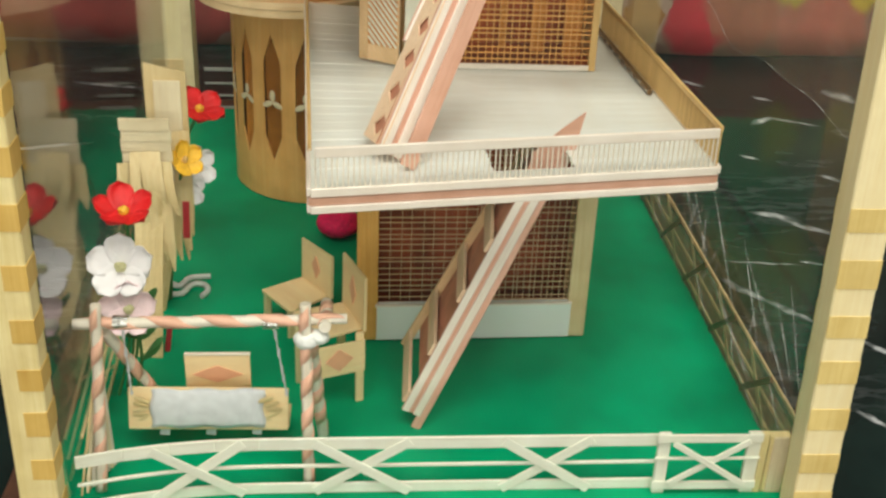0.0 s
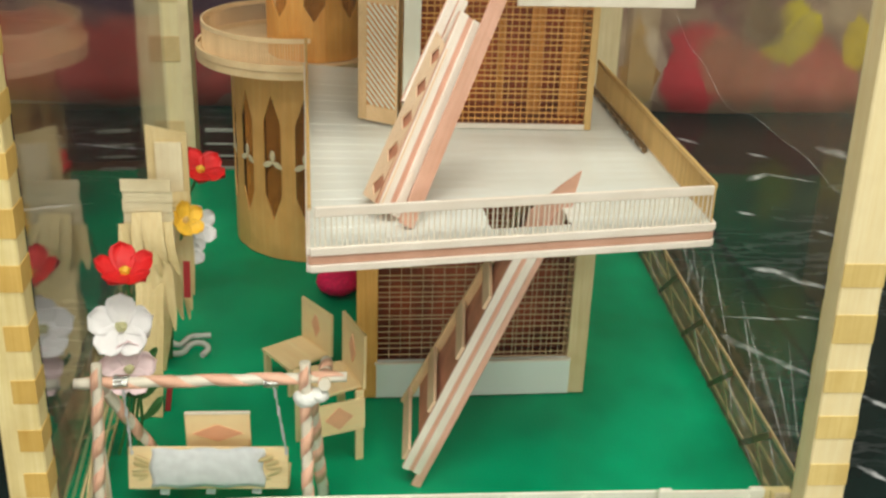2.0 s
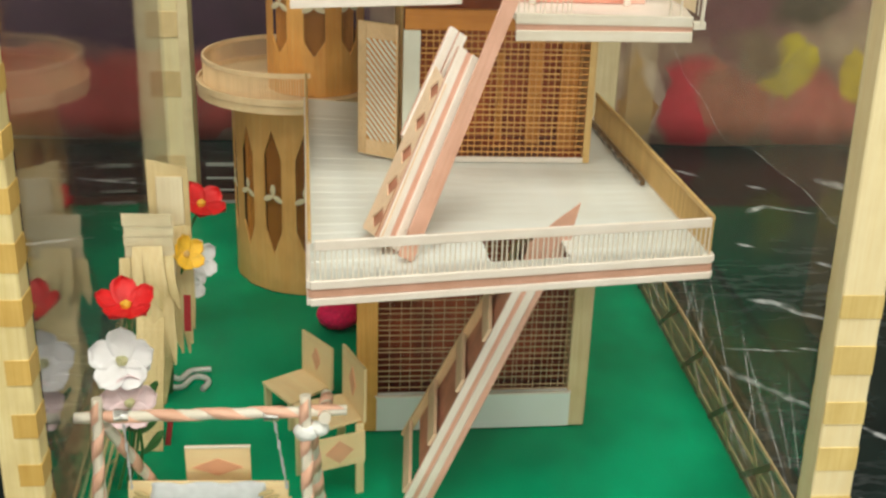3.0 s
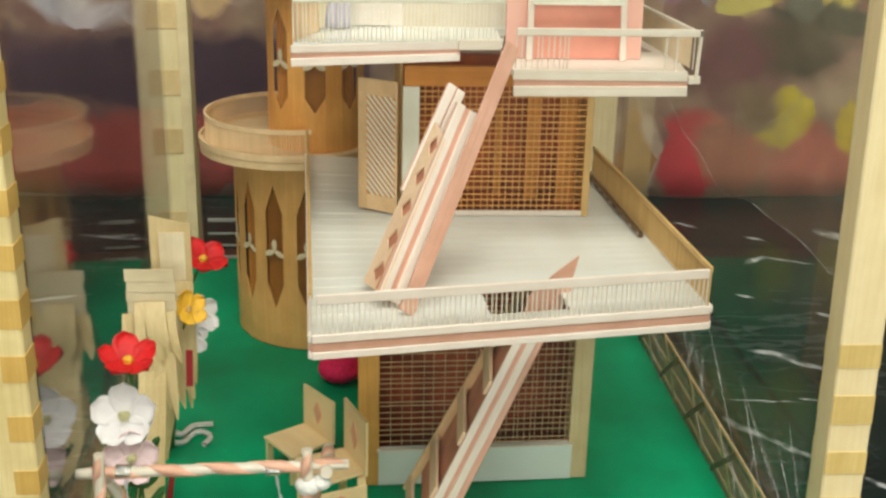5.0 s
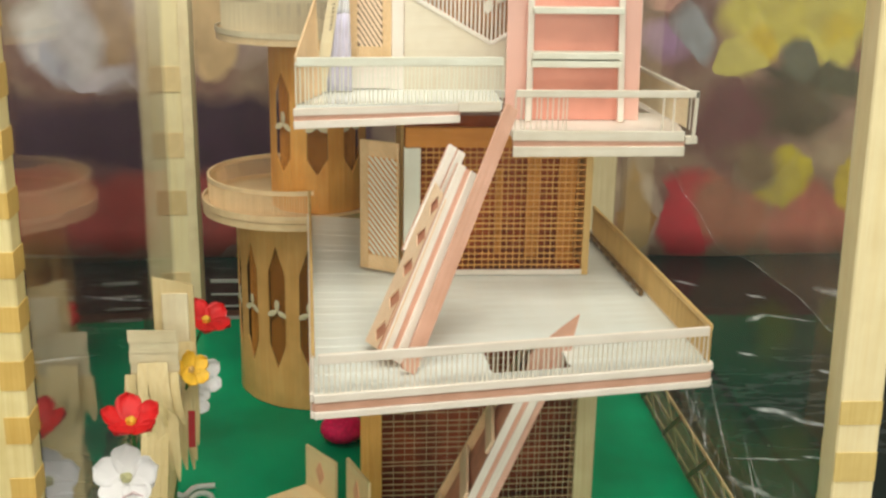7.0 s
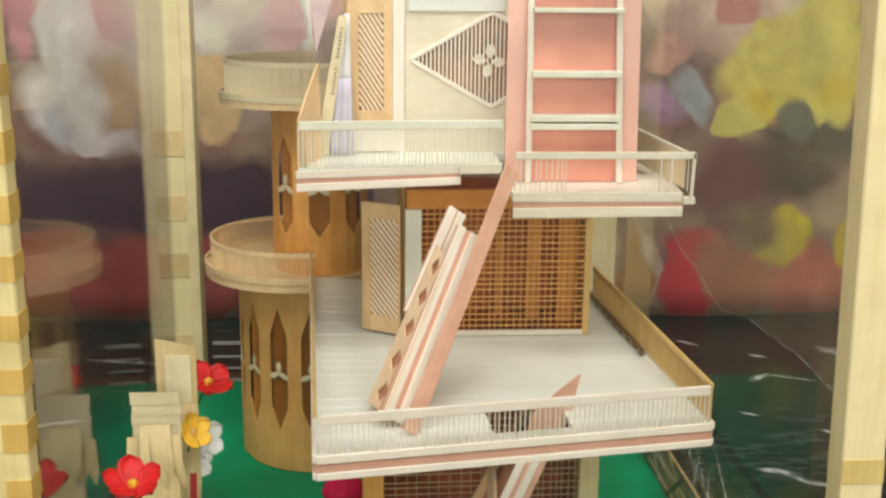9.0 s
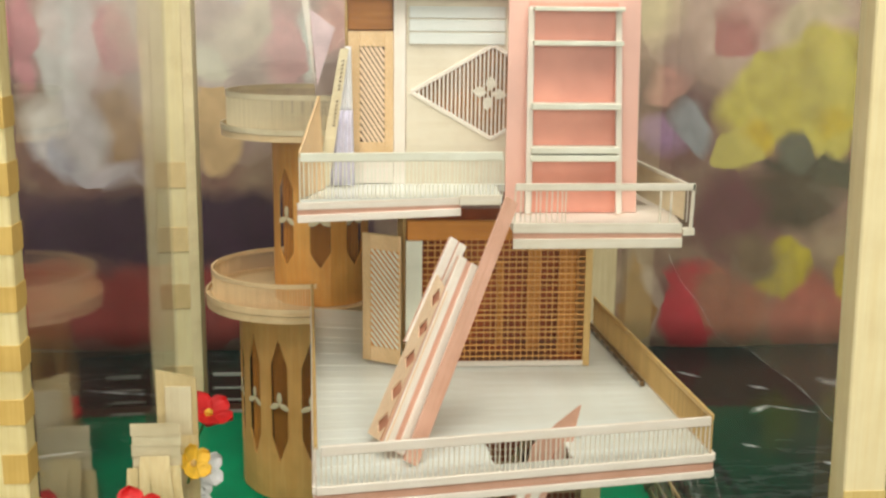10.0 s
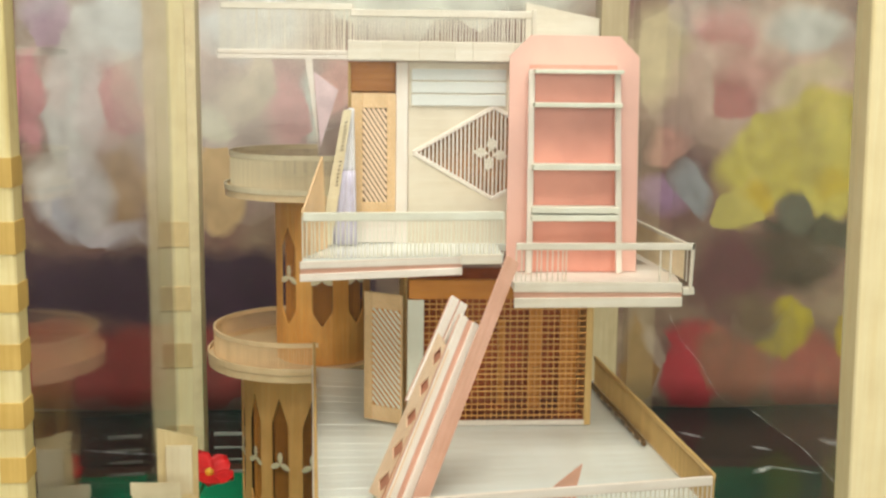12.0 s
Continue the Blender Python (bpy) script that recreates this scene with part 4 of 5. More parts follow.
def tower():
    R = 0.0775
    angles = [-51.5 - 23.4 * 2, -51.5 - 23.4, -51.5, -28.1, -4.7, 18.7, 42.1, 65.5, 88.9]
    wall = tower_wall("tower_wall", TC, R, 0.001, 0.184, angles, 6.6, (0.040, 0.064, 0.134, 0.160), TOWER, house, -115, 105, 8)
    # near-black ring paints the shade inside the tower behind its windows
    ring("window_shade_ring", TC, R - 0.006, R - 0.005, 0.002, 0.183, -115, 105, BROWN, wall)
    ends = []
    for a in angles:
        for k in range(-4, 5):
            t = math.radians(a + k * 1.5)
            p = (TC[0] + (R - 0.003) * math.sin(t), TC[1] - (R - 0.003) * math.cos(t))
            ends.append(((*p, 0.036), (*p, 0.164)))
    rods("window_rod", ends, 0.0007, 0.0007, ORANGE, wall, (1, 0, 0))
    for a in angles:
        t = math.radians(a)
        bow((TC[0] + (R + 0.0006) * math.sin(t), TC[1] - (R + 0.0006) * math.cos(t), 0.097), a, 0.0105, wall)
    # round balcony at deck level
    DC, DR = (-0.070, 0.313), 0.0865
    slab("balcony_floor", [(DC[0] + DR * math.sin(math.radians(a)), DC[1] - DR * math.cos(math.radians(a))) for a in range(-180, 180, 6)], 0.184, 0.192, DISC, wall)
    ring("edge_strip", DC, DR, DR + 0.0015, 0.1815, 0.1880, -185, 14, DISC, wall)
    ring("edge_strip", DC, DR, DR + 0.0022, 0.1886, 0.1950, -185, 14, DISC, wall)
    ring("curved_top_rail", DC, DR - 0.0055, DR - 0.0035, 0.2125, 0.2165, -185, 14, DISC, wall)
    ends = []
    for k in range(0, 121):
        t = math.radians(-185 + k * 1.64)
        p = (DC[0] + (DR - 0.0045) * math.sin(t), DC[1] - (DR - 0.0045) * math.cos(t))
        ends.append(((*p, 0.192), (*p, 0.2135)))
    rods("baluster", ends, 0.0010, 0.0010, DISC, wall, (1, 0, 0))
    # eight-sided upper storey
    OC, OR = (-0.047, 0.288), 0.0435
    ang = [-90, -45, 0, 45, 90, 135, 180]
    upper = tower_wall("upper_tower_wall", OC, OR, 0.1925, 0.345, ang, 12.5, (0.228, 0.242, 0.300, 0.318), TOWER_U, house, -112.5, 202.5, 22.5)
    # same dark ring for the upper storey's shaded inside
    ring("window_shade_ring", OC, OR - 0.010, OR - 0.009, 0.193, 0.344, -112, 202, BROWN, upper)
    ends = []
    for a in ang:
        t = math.radians(a)
        for k in range(-4, 5):
            u = k * 0.0019
            p = (OC[0] + (OR - 0.004) * math.sin(t) + u * math.cos(t), OC[1] - (OR - 0.004) * math.cos(t) + u * math.sin(t))
            ends.append(((*p, 0.222), (*p, 0.322)))
    rods("window_rod", ends, 0.0008, 0.0008, ORANGE, upper, (1, 0, 0))
    for a in ang[:4]:
        t = math.radians(a)
        bow((OC[0] + OR * 0.985 * math.sin(t), OC[1] - OR * 0.985 * math.cos(t), 0.272), a, 0.0105, upper)
    # second round balcony
    EC, ER = (-0.062, 0.305), 0.075
    slab("balcony_floor", [(EC[0] + ER * math.sin(math.radians(a)), EC[1] - ER * math.cos(math.radians(a))) for a in range(-180, 180, 6)], 0.3455, 0.352, DISC, upper)
    ring("edge_strip", EC, ER, ER + 0.0015, 0.3435, 0.3490, -185, 60, DISC, upper)
    ring("edge_strip", EC, ER, ER + 0.0022, 0.3495, 0.3545, -185, 60, SHEATH, upper)
    ring("curved_top_rail", EC, ER - 0.005, ER - 0.003, 0.3795, 0.3840, -185, 60, SHEATH, upper)
    ends = []
    for k in range(0, 245):
        t = math.radians(-185 + k)
        p = (EC[0] + (ER - 0.004) * math.sin(t), EC[1] - (ER - 0.004) * math.cos(t))
        ends.append(((*p, 0.352), (*p, 0.381)))
    rods("baluster", ends, 0.0009, 0.0009, SHEATH, upper, (1, 0, 0))


tower()


# ---- second floor: balcony, patterned wall, pink balcony with ladder ----
def second_floor():
    floor = slab("second_floor", [(-0.050, -0.018), (0.086, -0.003), (0.086, 0.045), (0.160, 0.050), (0.160, 0.22), (-0.050, 0.22)], 0.3315, 0.3365, DECK, house, "cream bamboo floor")
    stick("edge_strip", (-0.0515, -0.0205, 0.3325), (0.0575, -0.0085, 0.3340), 0.002, 0.0050, CREAM, floor)
    stick("edge_strip", (-0.0515, -0.0195, 0.3285), (0.0575, -0.0075, 0.3300), 0.002, 0.0034, PINK, floor)
    stick("edge_strip", (-0.0515, -0.0205, 0.3240), (0.0575, -0.0085, 0.3265), 0.002, 0.0052, CREAM, floor)
    stick("edge_strip", (0.0560, -0.0125, 0.3350), (0.0840, -0.0105, 0.3350), 0.002, 0.0066, PALE, floor)
    rail(house, (-0.049, -0.019), (0.085, -0.010), 0.337, 0.3675, 0.0027, 0.0058, WALLW, WALLW, jitter=0.0006)
    # side board that rises from the front rail towards the door
    bm = bmesh.new()
    bm.faces.new([bm.verts.new(v) for v in ((-0.0490, -0.0165, 0.3370), (-0.0345, 0.0240, 0.3370), (-0.0375, 0.0240, 0.4010), (-0.0490, -0.0165, 0.3675))])
    side = part("side_board", bm, DOORF, floor, "tan side board rising to the door")
    side.modifiers.new("thickness", "SOLIDIFY").thickness = 0.0014
    # wall with a diamond window
    y0, y1 = 0.050, 0.0525
    x0, x1, z0, z1 = 0.0225, 0.155, 0.3365, 0.4660
    cx, cz, hw, hh = 0.0835, 0.4020, 0.0575, 0.0330
    L, T, Rr, B = (cx - hw, cz), (cx, cz + hh), (cx + hw, cz), (cx, cz - hh)
    prism("patterned_wall", [(x0, z0), (cx, z0), B, L, T, (cx, z1), (x0, z1)], y0, y1, WALLC, floor, "cream wall with a diamond window")
    prism("wall_panel", [(cx, z0), (x1, z0), (x1, z1), (cx, z1), T, Rr, B], y0, y1, WALLC, floor)
    for p, q in ((L, T), (T, Rr), (Rr, B), (B, L)):
        stick("window_trim", (p[0], y0 - 0.0004, p[1]), (q[0], y0 - 0.0004, q[1]), 0.0030, 0.0016, CREAM, floor, up=(0, -1, 0))
    ends = []
    for i in range(1, 40):
        x = cx - hw + 2 * hw * i / 40
        s = hh * (1 - abs(x - cx) / hw)
        ends.append(((x, y0 + 0.0002, cz - s), (x, y0 + 0.0002, cz + s)))
    rods("window_rod", ends, 0.0009, 0.0013, CREAM, floor, (1, 0, 0))
    bm = bmesh.new()
    for k in range(4):
        m = Matrix.Rotation(math.radians(90 * k + 8), 4, "Y")
        leaf = [(0.0015, 0.0), (0.0055, 0.0036), (0.0085, 0.0034), (0.0128, 0.0), (0.0085, -0.0034), (0.0055, -0.0036)]
        lo = [bm.verts.new(m @ Vector((x, 0, z))) for x, z in leaf]
        hi = [bm.verts.new(m @ Vector((x, -0.0008, z))) for x, z in leaf]
        bm.faces.new(lo)
        bm.faces.new(hi[::-1])
        for i in range(6):
            bm.faces.new((lo[i], lo[(i + 1) % 6], hi[(i + 1) % 6], hi[i]))
    bmesh.ops.recalc_face_normals(bm, faces=bm.faces)
    part("straw_flower", bm, PALE, floor, "four-petalled straw flower", Matrix.Translation((0.0815, y0 - 0.0008, 0.4015)))
    for z, h in ((0.4575, 0.008), (0.4485, 0.008), (0.4395, 0.008)):
        stick("wall_strip", (0.0245, y0 - 0.001, z), (0.092, y0 - 0.001, z), 0.0016, h, STRIPW, floor)
    stick("wall_post", (0.0178, 0.050, z0), (0.0178, 0.050, z1), 0.0085, 0.004, CREAM, floor, up=(0, -1, 0))
    slab("inner_room", [(0.015, 0.054), (0.155, 0.054), (0.155, 0.21), (0.015, 0.21)], 0.3368, 0.3385, BRICK, floor)
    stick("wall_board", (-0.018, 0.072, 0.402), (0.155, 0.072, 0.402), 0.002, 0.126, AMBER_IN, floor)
    stick("wall_board", (0.156, 0.056, 0.402), (0.156, 0.205, 0.402), 0.002, 0.126, TAN, floor)
    stick("wall_board", (-0.0195, 0.054, 0.402), (-0.0195, 0.088, 0.402), 0.002, 0.126, TAN, floor)
    lean = prism("leaning_board", [(-0.0410, 0.3380), (-0.0320, 0.3380), (-0.0175, 0.4330), (-0.0235, 0.4330)], 0.0280, 0.0294, SHEATH, floor, "thin tan board leaning by the door")
    for k in range(17):
        if k in (7, 8):
            continue
        t = k / 16
        x, z = -0.0290 + 0.0068 * t, 0.3800 + 0.0440 * t
        stick("stitch", (x, 0.0276, z), (x + 0.0016, 0.0276, z + 0.0010), 0.0007, 0.0004, BROWN, lean, up=(0, -1, 0), bevel=0)
    stick("lintel", (-0.0205, 0.060, 0.4555), (0.0135, 0.060, 0.4555), 0.003, 0.0210, ORANGE, floor)
    leaf_door(Vector((0.0135, 0.0480, 0)), Vector((-0.0183, 0.0500, 0)), 0.3560, 0.4440, floor, 0.20, 0.26, 13, 0.0020, 0.30, BROWN, SHEET)
    stick("kick_board", (-0.0185, 0.0488, 0.3465), (0.0135, 0.0488, 0.3465), 0.0024, 0.0185, CREAM, floor)
    # pleated fabric by the door: lilac below, white above
    for name, z0c, z1c, left, right, y, mt, label in (("curtain", 0.3380, 0.3905, (-0.0330, -0.0265), (-0.0140, -0.0150), 0.032, LILAC, "lilac pleated fabric"),
                                                      ("curtain", 0.3860, 0.4340, (-0.0270, -0.0195), (-0.0150, -0.0160), 0.034, PETAL_W, "white pleated fabric")):
        bm = bmesh.new()
        n = 18
        cols = []
        for i in range(n + 1):
            u = i / n
            col = []
            for k in range(7):
                v = k / 6
                xa, xb = left[0] + (left[1] - left[0]) * v, right[0] + (right[1] - right[0]) * v
                col.append(bm.verts.new((xa + (xb - xa) * u, y + 0.0012 * math.sin(u * 19 + v), z0c + (z1c - z0c) * v)))
            cols.append(col)
        for p, q in zip(cols, cols[1:]):
            for k in range(6):
                bm.faces.new((p[k], q[k], q[k + 1], p[k + 1])).smooth = True
        cur = part(name, bm, mt, floor, label)
        cur.modifiers.new("thickness", "SOLIDIFY").thickness = 0.0006


second_floor()


def pink_balcony():
    floor = slab("pink_balcony", [(0.0905, -0.028), (0.2035, -0.028), (0.213, 0.044), (0.162, 0.044), (0.0905, 0.044)], 0.3165, 0.3215, CREAM, house, "small balcony with cream and pink edge strips")
    stick("edge_strip", (0.0900, -0.0295, 0.3195), (0.2035, -0.0295, 0.3190), 0.002, 0.0068, PALE, floor)
    stick("edge_strip", (0.0905, -0.0285, 0.3142), (0.2040, -0.0285, 0.3142), 0.002, 0.0042, PINK, floor)
    stick("edge_strip", (0.0905, -0.0295, 0.3087), (0.2040, -0.0295, 0.3092), 0.002, 0.0068, PALE, floor)
    stick("edge_strip", (0.2045, -0.026, 0.3160), (0.2125, -0.026, 0.3165), 0.006, 0.0050, PALE, floor)
    t = rail(house, (0.0915, -0.0285), (0.2115, -0.0285), 0.3225, 0.3490, 0.0034, 0.0048, PALE, PALE, stop=0.30, jitter=0.0008)
    rods("baluster", [((x, -0.0285, 0.3225), (x, -0.0285, 0.347)) for x in (0.1885, 0.1955)], 0.0011, 0.0011, PALE, t, (1, 0, 0))
    stick("end_post", (0.2095, -0.0285, 0.3165), (0.2105, -0.0285, 0.3490), 0.0022, 0.0022, PALE, floor, up=(0, -1, 0))
    rail(house, (0.2075, -0.026), (0.196, 0.150), 0.3225, 0.3485, 0.060, 0.0030, PALE, PALE)
    stick("side_sheet", (0.2070, -0.020, 0.3345), (0.1965, 0.148, 0.3345), 0.0008, 0.0235, SHEATH, floor, label="pale straw-coloured sheet under the rail")
    stick("side_floor", (0.206, 0.044, 0.319), (0.194, 0.152, 0.319), 0.014, 0.005, CREAM, floor)
    # tall salmon board and its ladder
    x0, x1, z0, z1, c = 0.0900, 0.1825, 0.3220, 0.4850, 0.014
    board = prism("salmon_board", [(x0, z0), (x1, z0), (x1 - 0.003, z1 - c), (x1 - 0.003 - c, z1), (x0 + c, z1), (x0, z1 - c)], 0.014, 0.0165, SALMON, house, "tall salmon-pink board with cut corners")
    prism("inner_panel", [(0.1035, z0), (0.1675, z0), (0.1640, 0.4655), (0.1035, 0.4655)], 0.0128, 0.0140, SALMON_D, board, "deeper salmon panel")
    for xa, xb in ((0.1050, 0.1045), (0.1680, 0.1635)):
        stick("ladder_rail", (xa, 0.004, 0.3225), (xb, 0.010, 0.4622), 0.0042, 0.0022, CREAM, board, up=(0, -1, 0))
    for z, h in ((0.4610, 0.0028), (0.4385, 0.0030), (0.3965, 0.0040), (0.3670, 0.0042), (0.3615, 0.0042)):
        stick("ladder_rung", (0.1055, 0.0060, z), (0.1660, 0.0060, z), 0.0125, h, WALLW, board)


pink_balcony()


# ---- top floor seen from its edge ----
def top_floor():
    roof = slab("top_floor", [(-0.0205, 0.042), (0.115, 0.042), (0.160, 0.060), (0.160, 0.21), (-0.020, 0.21)], 0.4665, 0.4715, PALE, house, "cream top floor")
    rng = random.Random(5)
    x = -0.0205
    while x < 0.103:
        w = rng.uniform(0.012, 0.03)
        stick("edge_strip", (x, 0.0405, 0.4735 + rng.uniform(-1, 1) * 0.0006), (min(0.111, x + w), 0.0405, 0.4735), 0.002, 0.0135, PALE, roof)
        x += w
    rail(house, (-0.0185, 0.044), (0.111, 0.044), 0.475, 0.5020, 0.0021, 0.0050, PALE, PALE)
    stick("corner_post", (0.110, 0.0425, 0.468), (0.110, 0.0425, 0.503), 0.003, 0.003, PALE, roof, up=(0, -1, 0))
    wing = slab("top_wing", [(-0.128, 0.19), (-0.018, 0.19), (-0.018, 0.36), (-0.128, 0.36)], 0.4690, 0.4745, PALE, house, "cream upper wing")
    stick("edge_strip", (-0.129, 0.1885, 0.4730), (-0.017, 0.1885, 0.4730), 0.002, 0.0035, CREAM, wing)
    stick("edge_strip", (-0.129, 0.1885, 0.4690), (-0.017, 0.1885, 0.4690), 0.002, 0.0035, CREAM, wing)
    rail(house, (-0.126, 0.192), (-0.018, 0.192), 0.4745, 0.5130, 0.0021, 0.0055, PALE, PALE, jitter=0.0008)
    prism("pointed_strip", [(-0.0570, 0.4690), (-0.0510, 0.4690), (-0.0460, 0.3930)], 0.170, 0.1715, CREAM, wing, "cream strip tapering to a point")
    prism("pointed_strip", [(-0.0500, 0.4580), (-0.0300, 0.4430), (-0.0448, 0.3970)], 0.172, 0.1728, PETAL_P, wing, "pale pink paper triangle")
    prism("slanting_board", [(0.112, 0.4800), (0.168, 0.4820), (0.168, 0.5000), (0.112, 0.5110)], 0.100, 0.1025, PALE, roof, "pale slanting board")
    stick("board_prop", (0.140, 0.101, 0.4715), (0.140, 0.101, 0.483), 0.01, 0.002, PALE, roof, up=(0, -1, 0))


top_floor()


# ---- fences round the garden ----
def fence_run(name, p, q, height, rails, cross, label, group, lean=0.0, droop=0.0, material=None, posts=(0.0, 1.0), broad=0.0066, post_material=None, cross_material=None):
    """A low fence from p to q: broad top and bottom strips, a thin middle one, crossed braces."""
    material = material or WALLW
    p, q = Vector((*p, 0)), Vector((*q, 0))
    ob = thing(name, (p + q) / 2, label, "fence", group)
    d = (q - p).normalized()
    nrm = Vector((d.y, -d.x, 0))
    def P(t, z, o=0.0):
        v = p + (q - p) * t + nrm * (o + lean * z + droop * max(0.0, 1 - t / 0.30) ** 2)
        return (v.x, v.y, z)
    for z, h in rails:
        bends = (0, 0.075, 0.15, 0.225, 0.3, 1) if droop else (0, 1)
        for a, b in zip(bends, bends[1:]):
            stick("fence_rail", P(a, z), P(b, z), 0.0018, h, material, ob)
    lo, hi = rails[0][0], rails[-1][0]
    for c, half in cross:
        half *= 1.10
        stick("brace", P(c - half, lo - 0.002, 0.0015), P(c + half, hi + 0.002, 0.0015), broad, 0.0010, material, ob, up=nrm)
        stick("brace", P(c + half, lo - 0.002, 0.0027), P(c - half, hi + 0.002, 0.0027), broad, 0.0010, cross_material or material, ob, up=nrm)
    for t in posts:
        stick("fence_post", P(t, 0.0), P(t, height), 0.008, 0.004, post_material or material, ob, up=nrm)
    return ob


fence_run("front_fence", (-0.1715, -0.1775), (0.1765, -0.174), 0.040, ((0.004, 0.0075), (0.0205, 0.0022), (0.0370, 0.0085)),
          ((0.196, 0.070), (0.477, 0.076), (0.802, 0.072)), "low cream bamboo strip fence with crossed braces", "garden fences", droop=0.0155, posts=())


def gate():
    ob = thing("fence_gate", (0.205, -0.176, 0), "small cream gate panel with a crossed brace", "gate")
    stick("gate_post", (0.1788, -0.178, 0), (0.1788, -0.178, 0.0450), 0.0075, 0.003, WALLW, ob, up=(0, -1, 0))
    stick("gate_post", (0.2350, -0.178, 0), (0.2350, -0.178, 0.0455), 0.0085, 0.003, WALLW, ob, up=(0, -1, 0))
    stick("gate_post", (0.2414, -0.178, 0), (0.2414, -0.178, 0.0450), 0.0046, 0.004, POST_L, ob, up=(0, -1, 0), label="tan end strip")
    for z, h in ((0.0425, 0.0060), (0.0275, 0.0020), (0.0070, 0.0060)):
        stick("gate_rail", (0.1735, -0.1805, z), (0.2395, -0.1805, z), 0.0016, h, WALLW, ob)
    stick("brace", (0.183, -0.1825, 0.0095), (0.231, -0.1825, 0.0415), 0.0042, 0.0014, WALLW, ob, up=(0, -1, 0))
    stick("brace", (0.183, -0.1842, 0.0415), (0.231, -0.1842, 0.0095), 0.0042, 0.0014, WALLW, ob, up=(0, -1, 0))


gate()
stub = thing("gate_side_post", (0.249, -0.178, 0), "short cream bamboo post beside the gate", "post")
stick("post_strip", (0.2512, -0.176, 0), (0.2512, -0.176, 0.0425), 0.0130, 0.006, POST_L, stub, up=(0, -1, 0))
stick("post_strip", (0.2518, -0.1795, 0), (0.2518, -0.1795, 0.0420), 0.0100, 0.001, SHEATH, stub, up=(0, -1, 0))
SIDE_X = ((0.10, 0.05), (0.25, 0.05), (0.40, 0.05), (0.55, 0.05), (0.70, 0.05), (0.85, 0.05))
fence_run("side_fence", (0.2685, 0.470), (0.2680, -0.165), 0.041, ((0.003, 0.0030), (0.0205, 0.0022), (0.0395, 0.0032)), [(0.882 - 0.128 * k, -0.036) for k in range(7)],
          "low bamboo side fence wrapped in clear film", "garden fences", material=FENCE_B, broad=0.0046, posts=(0.0, 1.0), cross_material=FENCE_D)
fence_run("side_fence", (-0.205, 0.470), (-0.1735, -0.165), 0.036, ((0.003, 0.0025), (0.0185, 0.0015), (0.0340, 0.0022)), SIDE_X,
          "thin straw side fence wrapped in clear film", "garden fences", material=STRAW, broad=0.0020, posts=(0.0,))
fence_run("rear_fence", (-0.178, 0.482), (-0.142, 0.482), 0.054, ((0.006, 0.0035), (0.020, 0.0022), (0.034, 0.0022), (0.050, 0.0040)), (),
          "low grey-white rear fence of thin rails", "garden fences", material=RAILG, posts=())


# ---- the swing ----
def twisted(name, p, q, r, parent, seed, pitch=0.024):
    """A paper-wrapped stick: cream with a pink spiral band."""
    l = (Vector(q) - Vector(p)).length
    m = frame_of(p, q, (0.1, 0.2, 1))
    bm = bmesh.new()
    rng = random.Random(seed)
    n, k = 26, 10
    rows = []
    for i in range(n + 1):
        x = -l / 2 + l * i / n
        rr = r * (1 + rng.uniform(-0.05, 0.05))
        rows.append([bm.verts.new((x, rr * math.cos(2 * math.pi * j / k), rr * math.sin(2 * math.pi * j / k))) for j in range(k)])
    for a, b in zip(rows, rows[1:]):
        for j in range(k):
            bm.faces.new((a[j], a[(j + 1) % k], b[(j + 1) % k], b[j])).smooth = True
    bm.faces.new(rows[0][::-1])
    bm.faces.new(rows[-1])
    core = part(name, bm, PALE, parent, "cream stick wrapped with a pink spiral", m)
    bm = bmesh.new()
    turns, steps = l / pitch, 14
    total = int(turns * steps)
    prev = None
    for i in range(total + 1):
        x = -l / 2 + 0.001 + (l - 0.002 - pitch * 0.48) * i / total
        t = 2 * math.pi * i / steps
        c, s = math.cos(t), math.sin(t)
        now = [bm.verts.new((x, 1.07 * r * c, 1.07 * r * s)), bm.verts.new((x + pitch * 0.48, 1.07 * r * c, 1.07 * r * s))]
        if prev:
            bm.faces.new((prev[0], prev[1], now[1], now[0])).smooth = True
        prev = now
    band = part("spiral_band", bm, SPIRAL, core, "", m)
    band.modifiers.new("thickness", "SOLIDIFY").thickness = 0.0004
    return core


